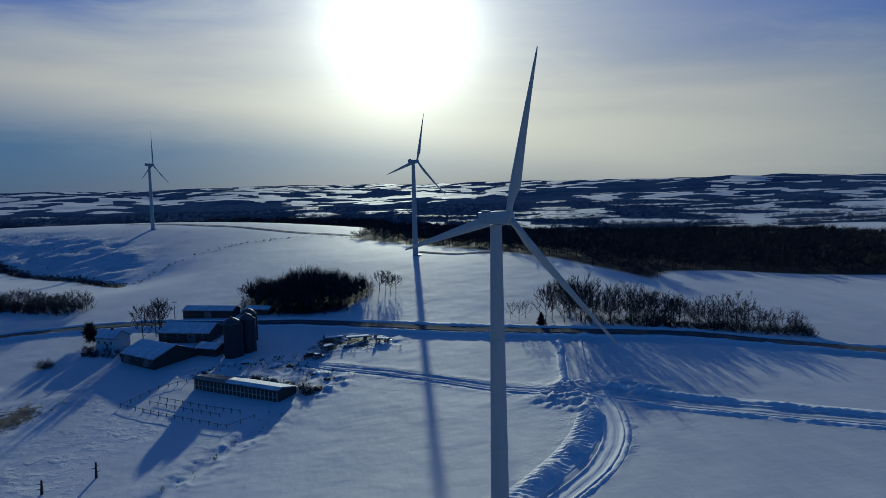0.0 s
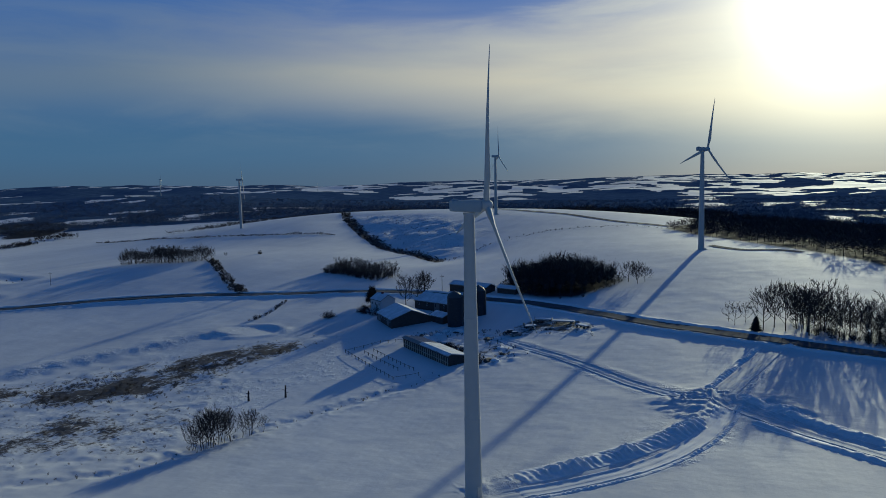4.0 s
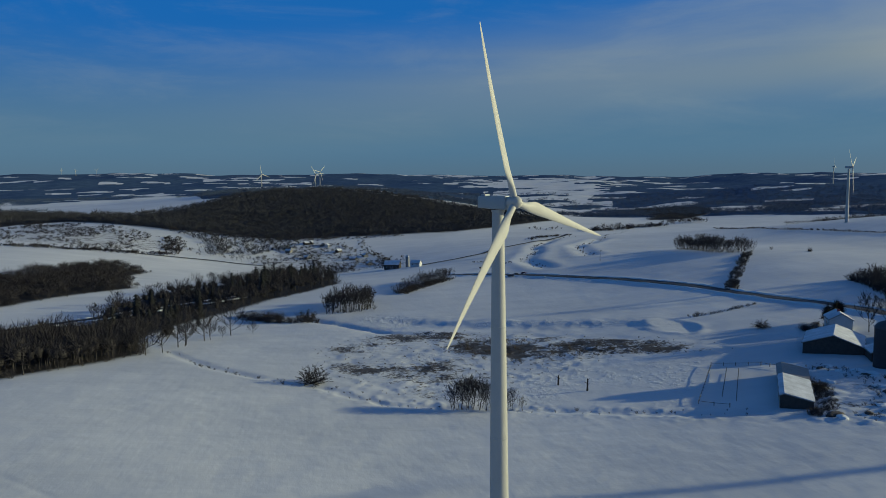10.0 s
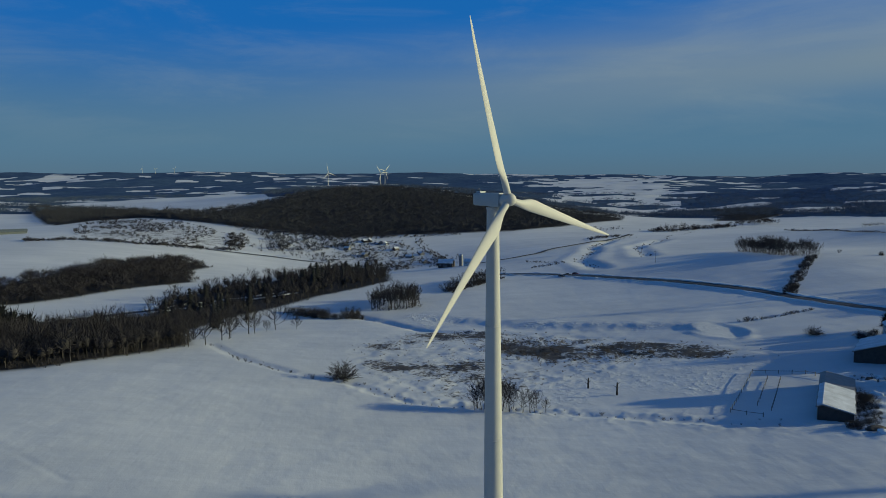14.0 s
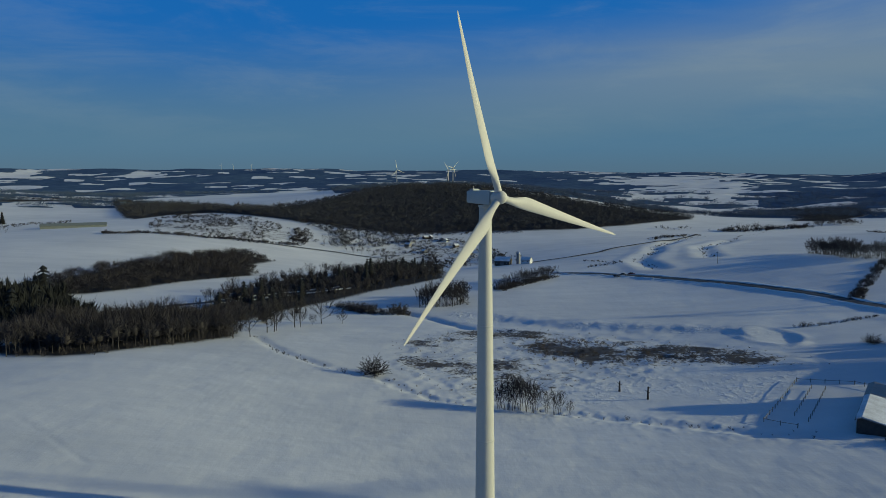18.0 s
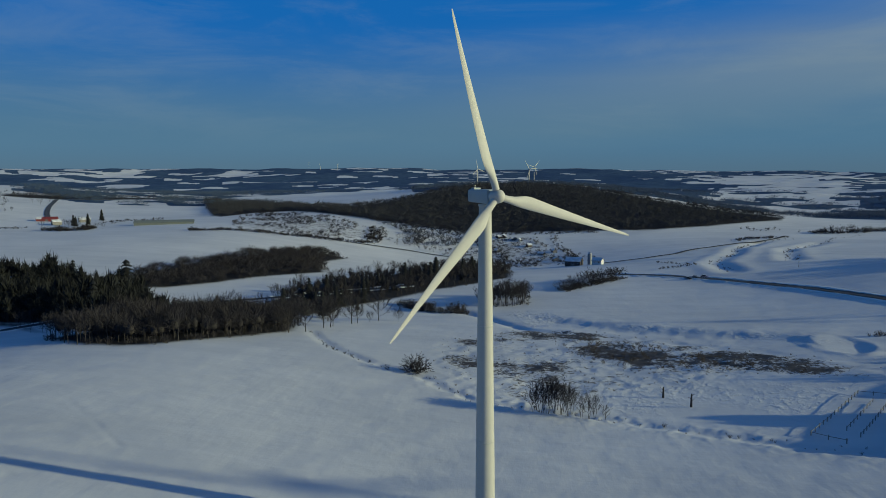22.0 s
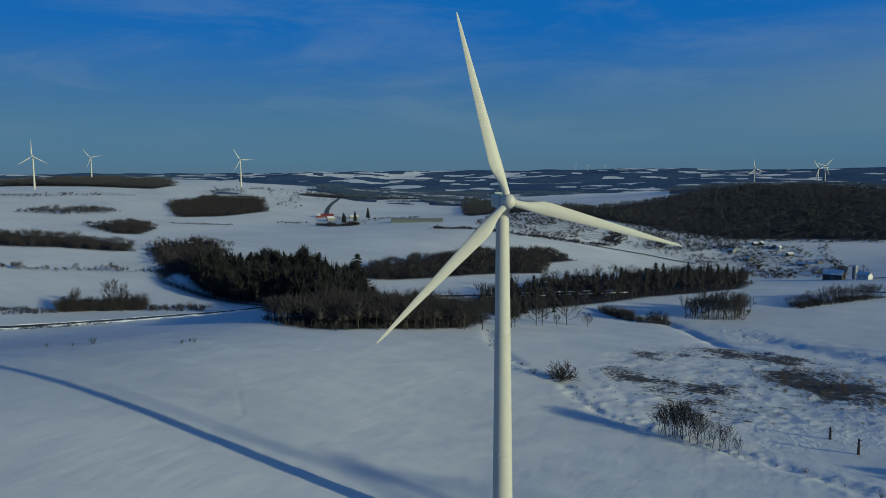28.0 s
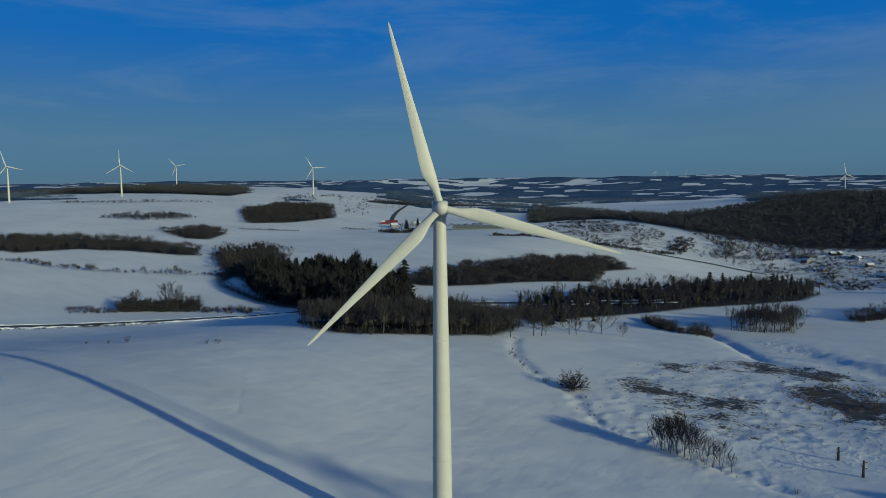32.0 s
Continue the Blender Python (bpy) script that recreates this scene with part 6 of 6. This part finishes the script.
def wheel_meshes(r, w):
    bm = bmesh.new()
    bmesh.ops.create_cone(bm, cap_ends=True, segments=16, radius1=r, radius2=r, depth=w, matrix=Matrix.Rotation(radians(90), 4, "X"))
    rim = bmesh.new()
    bmesh.ops.create_cone(rim, cap_ends=True, segments=12, radius1=r * 0.55, radius2=r * 0.5, depth=w * 1.06, matrix=Matrix.Rotation(radians(90), 4, "X"))
    return mesh_of("tyre", bm, M_RUBBER), mesh_of("rim", rim, M_STEEL)


CAR_WHEEL, WAGON_WHEEL = wheel_meshes(0.33, 0.22), wheel_meshes(0.42, 0.2)


def wheels(e, pair, spots):
    for x, y, z in spots:
        w = part("tyre", pair[0], None, e, "black rubber tyre", at=pose(x, y, z))
        part("rim", pair[1], None, w)


def car(x, y, turn, k, label):
    e = thing("parked_car", x, y, label, "car", turn, "parked cars")
    bm = box(-2.1, -0.85, 0.32, 2.1, 0.85, 0.95, 0.16)
    part("body", bm, M_CAR[k % 3], e, smooth=True)
    cab = box(-1.35, -0.75, 0.9, 0.75, 0.75, 1.5, 0.22)
    for v in cab.verts:
        if v.co.z > 1.3:
            v.co.x = v.co.x * 0.8 - 0.08
    part("cabin", cab, M_GLASS, e, "dark glazed cabin", True)
    part("roof_snow", box(-1.1, -0.62, 1.49, 0.5, 0.62, 1.58, 0.04), M_SNOW, e)
    wheels(e, CAR_WHEEL, [(sx * 1.3, sy * 0.8, 0.33) for sx in (-1, 1) for sy in (-1, 1)])


def wagon(x, y, turn, length, label, load):
    e = thing("hay_wagon", x, y, label, "wagon", turn, "farm wagons")
    part("deck", box(-length / 2, -1.1, 0.85, length / 2, 1.1, 1.02, 0.02), M_GREYWOOD, e)
    part("drawbar", box(length / 2, -0.06, 0.6, length / 2 + 1.4, 0.06, 0.72), M_TIN, e)
    part("headboard", box(-length / 2, -1.1, 1.02, -length / 2 + 0.1, 1.1, 2.0), M_GREYWOOD, e)
    bm = box(-length / 2 + 0.15, -1.05, 1.02, length / 2 - 0.1, 1.05, 1.02 + load, 0.12)
    part("snow_load", bm, M_SNOW, e, "lying snow")
    wheels(e, WAGON_WHEEL, [(sx * length * 0.33, sy * 0.95, 0.42) for sx in (-1, 1) for sy in (-1, 1)])


def pole(x, y, h, turn):
    e = thing("utility_pole", x, y, "weathered wooden utility pole beside the road", "utility pole", turn, "utility poles")
    part("pole", lathe([(0.15, -0.8), (0.10, h)], 8), M_GREYWOOD, e)
    part("crossarm", box(-1.0, -0.06, h - 0.9, 1.0, 0.06, h - 0.76), M_GREYWOOD, e)
    for k in (-0.85, 0.0, 0.85):
        part("insulator", lathe([(0.05, 0), (0.07, 0.1), (0.03, 0.2)], 8), M_GLASS, e, at=pose(k, 0, h - 0.76))


def build_farm():
    # long cattle shed: open front with pale posts, half its roof bare
    shed = gable("cattle_shed", "long low dark cattle shed with pale front posts", "shed", -51.2, 92.6, -36.5, 31, 7.0, 2.1, 3.3, M_DARKWOOD, M_TIN, (0.40, 1.0), ridge_at=-0.75)
    post = mesh_of("front_post", box(-0.16, -0.05, -0.2, 0.16, 0.05, 2.35, 0.02), M_POST)
    for i in range(22):
        part("front_post", post, None, shed, "pale weathered post", at=pose(-15 + i * 30 / 21, -3.58, 0))
    part("front_rail", box(-15.3, -3.64, 0.9, 15.3, -3.56, 1.05), M_POST, shed)
    gable("main_barn", "large dark barn with a snow-covered gable roof", "barn", -83, 132, -43, 18, 16, 2.4, 5.3, M_DARKWOOD, M_TIN, (0, 1), ((-6, 3, 2.6), (5, 3, 2.6)), 5)
    gable("mid_barn", "dark barn behind the silos under snow", "barn", -77, 154, -18, 19, 12, 3.0, 5.4, M_DARKWOOD, M_TIN, (0, 1), ((3, 3, 2.8),), 4)
    house = gable("farmhouse", "pale two-storey farmhouse with a snowy roof", "house", -103, 151, -30, 8.5, 7, 3.9, 5.9, M_WHITE, M_TIN, (0, 1), ((1, 1.0, 2.1),), 3)
    part("chimney", box(-0.4, -0.4, 5.3, 0.4, 0.4, 6.9, 0.03), M_RED, house, "brick chimney")
    gable("long_shed", "long dark shed beyond the road under snow", "shed", -75.5, 184, -17, 21, 6.5, 2.6, 3.8, M_DARKWOOD, M_TIN, (0, 1), ((0, 3, 2.2),))
    gable("small_shed", "small dark shed beside the copse", "shed", -56.5, 180.5, -20, 10, 4.5, 2.0, 2.9, M_DARKWOOD, M_TIN, (0, 1))
    gable("lean_shed", "low dark shed between the barn and the silos", "shed", -67, 133, -30, 9, 6, 2.2, 3.4, M_DARKWOOD, M_TIN, (0.1, 1.0))
    silo(-59, 127, 2.75, 10.6, "dark stave silo with a metal dome")
    silo(-54.8, 130.8, 2.2, 11.0, "slimmer dark silo beside the large one")
    silo(-56, 143, 2.5, 9.4, "dark silo standing behind the pair")
    fence("stock_fence", "weathered post fence round the cattle pen", [(-46, 71), (-52, 66.5), (-83, 90), (-76, 101.5), (-69, 105)])
    fence("pen_fence", "old post fence dividing the cattle pen", [(-55, 75), (-75.5, 90)])
    fence("inner_fence", "old post fence inside the cattle pen", [(-50, 75.5), (-73.5, 92.5)])
    wagon(-27, 133, 15, 6.5, "snow-covered hay wagon in the yard", 0.3)
    wagon(-19, 129.5, 8, 8.0, "long snow-covered flat wagon in the yard", 0.3)
    wagon(-11, 124, -30, 5.0, "short snow-covered wagon in the yard", 0.25)
    wagon(-29, 123, 40, 4.5, "low snow-covered wagon by the track", 0.25)
    car(-34, 117, 30, 0, "dark car parked by the farm track")
    car(-31.5, 115, 40, 1, "grey car parked by the farm track")
    for k, (x, y) in enumerate(((-332, 107), (-335, 112), (-338, 118))):
        car(x, y, 60, k, "car parked at the roadside")
    for x, y, t in ((-89, 181, 10), (-347, 176, 60)):
        pole(x, y, 8.0, t)
    # heaps of snow and scrap in the yard
    rng = random.Random(5)
    for k in range(34):
        x, y = rng.uniform(-66, -24), rng.uniform(82, 120)
        if not bool(inside(YARD, np.array([x]), np.array([y]))[0]):
            continue
        e = thing("scrap_heap", x, y, "dark snow-dusted heap of scrap in the yard", "heap", rng.uniform(0, 360), "yard heaps")
        bm = bmesh.new()
        bmesh.ops.create_icosphere(bm, subdivisions=2, radius=1.0)
        for v in bm.verts:
            v.co *= 1 + 0.45 * noise.noise(v.co * 2.2 + Vector((k * 3, 0, 0)))
            v.co.z *= 0.55
        e.scale = (rng.uniform(1.0, 2.4), rng.uniform(0.8, 1.5), rng.uniform(0.8, 1.3))
        part("heap", bm, M_SNOW if k % 5 else M_DARKWOOD, e)


def build_far_farms():
    gable("red_barn", "long red barn with a red roof on the far hill", "barn", -662, -540, 118, 22, 8, 2.6, 5, M_RED, M_RED, (0, 0.25), ((0, 3, 2.6),), group="far farm buildings")
    gable("far_house", "grey farmhouse among far trees", "house", -628, -505, -40, 9, 7, 3.4, 5.6, M_GREYWOOD, M_TIN, (0, 1), (), 3, "far farm buildings")
    gable("grey_shed", "grey shed at the far farmstead", "shed", -672, -500, -48, 12, 7, 3, 5, M_GREYWOOD, M_TIN, (0, 1), group="far farm buildings")
    gable("long_greenhouse", "long low grey-green shed on the far field", "shed", -640, -385, 112, 62, 11, 2.6, 4.8, M_GREEN, M_GREEN, (0, 0), group="far farm buildings")
    gable("valley_barn", "dark barn beside a pale silo in the valley", "barn", -492, 52, 70, 13, 9, 4, 7, M_DARKWOOD, M_TIN, (0, 1), ((0, 3, 3),), 3, "valley farm buildings")
    gable("valley_house", "white house beside the valley barn", "house", -478, 70, 60, 8, 6, 3.4, 5.4, M_WHITE, M_TIN, (0, 1), (), 2, "valley farm buildings")
    e = thing("silo", -489, 64.5, "tall pale silo at the valley farm", "silo", 0, "farm silos")
    part("drum", lathe([(1.7, -1), (1.7, 9)], 20), M_PALE, e, smooth=True)
    part("dome", lathe([(1.75, 9), (1.4, 9.8), (0.7, 10.3), (0.1, 10.5)], 20), M_STEEL, e, "metal dome", True)
    rng = random.Random(9)
    for k in range(12):
        x, y = rng.uniform(-720, -560), rng.uniform(-60, 55)
        w, r = ((M_WHITE, M_TIN), (M_GREYWOOD, M_TIN), (M_DARKWOOD, M_TIN))[k % 3] if k % 6 else (M_GREYWOOD, M_TIN)
        gable("village_house", ("pale village house under snow", "grey village shed under snow", "dark village barn under snow")[k % 3], "house", x, y, rng.uniform(0, 180), rng.uniform(5.0, 7.5), rng.uniform(3.8, 4.8), 1.9, 3.3, w, r, (0, 1), (), 2, "village houses")


build_ground()
build_tracks()
for key, (line, half) in ROADS.items():
    ribbon(key, line, half * 0.8, 0.14, M_ROAD, "ploughed country road with snow-packed edges")
ribbon("valley_lane", [(-479, 66), (-500, 102), (-530, 140), (-577, 172), (-652, 257), (-708, 300)], 2.0, 0.35, M_ROAD, "narrow ploughed lane across snow fields", 5.0)
ribbon("field_lane", [(-585, -235), (-606, -198), (-603, -176), (-608, -143), (-611, -105), (-601, -58)], 1.6, 0.4, M_ROAD, "narrow dark lane across the snowy slope", 4.0)
ribbon("ridge_lane", [(-200, 507), (-168, 500), (-137, 479), (-103, 459), (-75, 435), (-49, 417), (-25, 408), (0, 396)], 2.2, 0.4, M_ROAD, "ploughed service lane along the snowy ridge", 4.0)
ribbon("turbine_pad", [(19, 279), (26, 268), (36, 258), (50, 258), (60, 252)], 1.8, 0.25, M_ROAD, "trampled service lane beside the ridge turbine", 3.0)
ribbon("farm_drive", [(-663, -541), (-705, -570), (-748, -601), (-800, -635), (-841, -660), (-918, -705)], 3.0, 0.45, M_ROAD, "ploughed drive to the far farmstead", 5.0)
build_woods()
build_turbines()
build_plants()
build_farm()
build_far_farms()
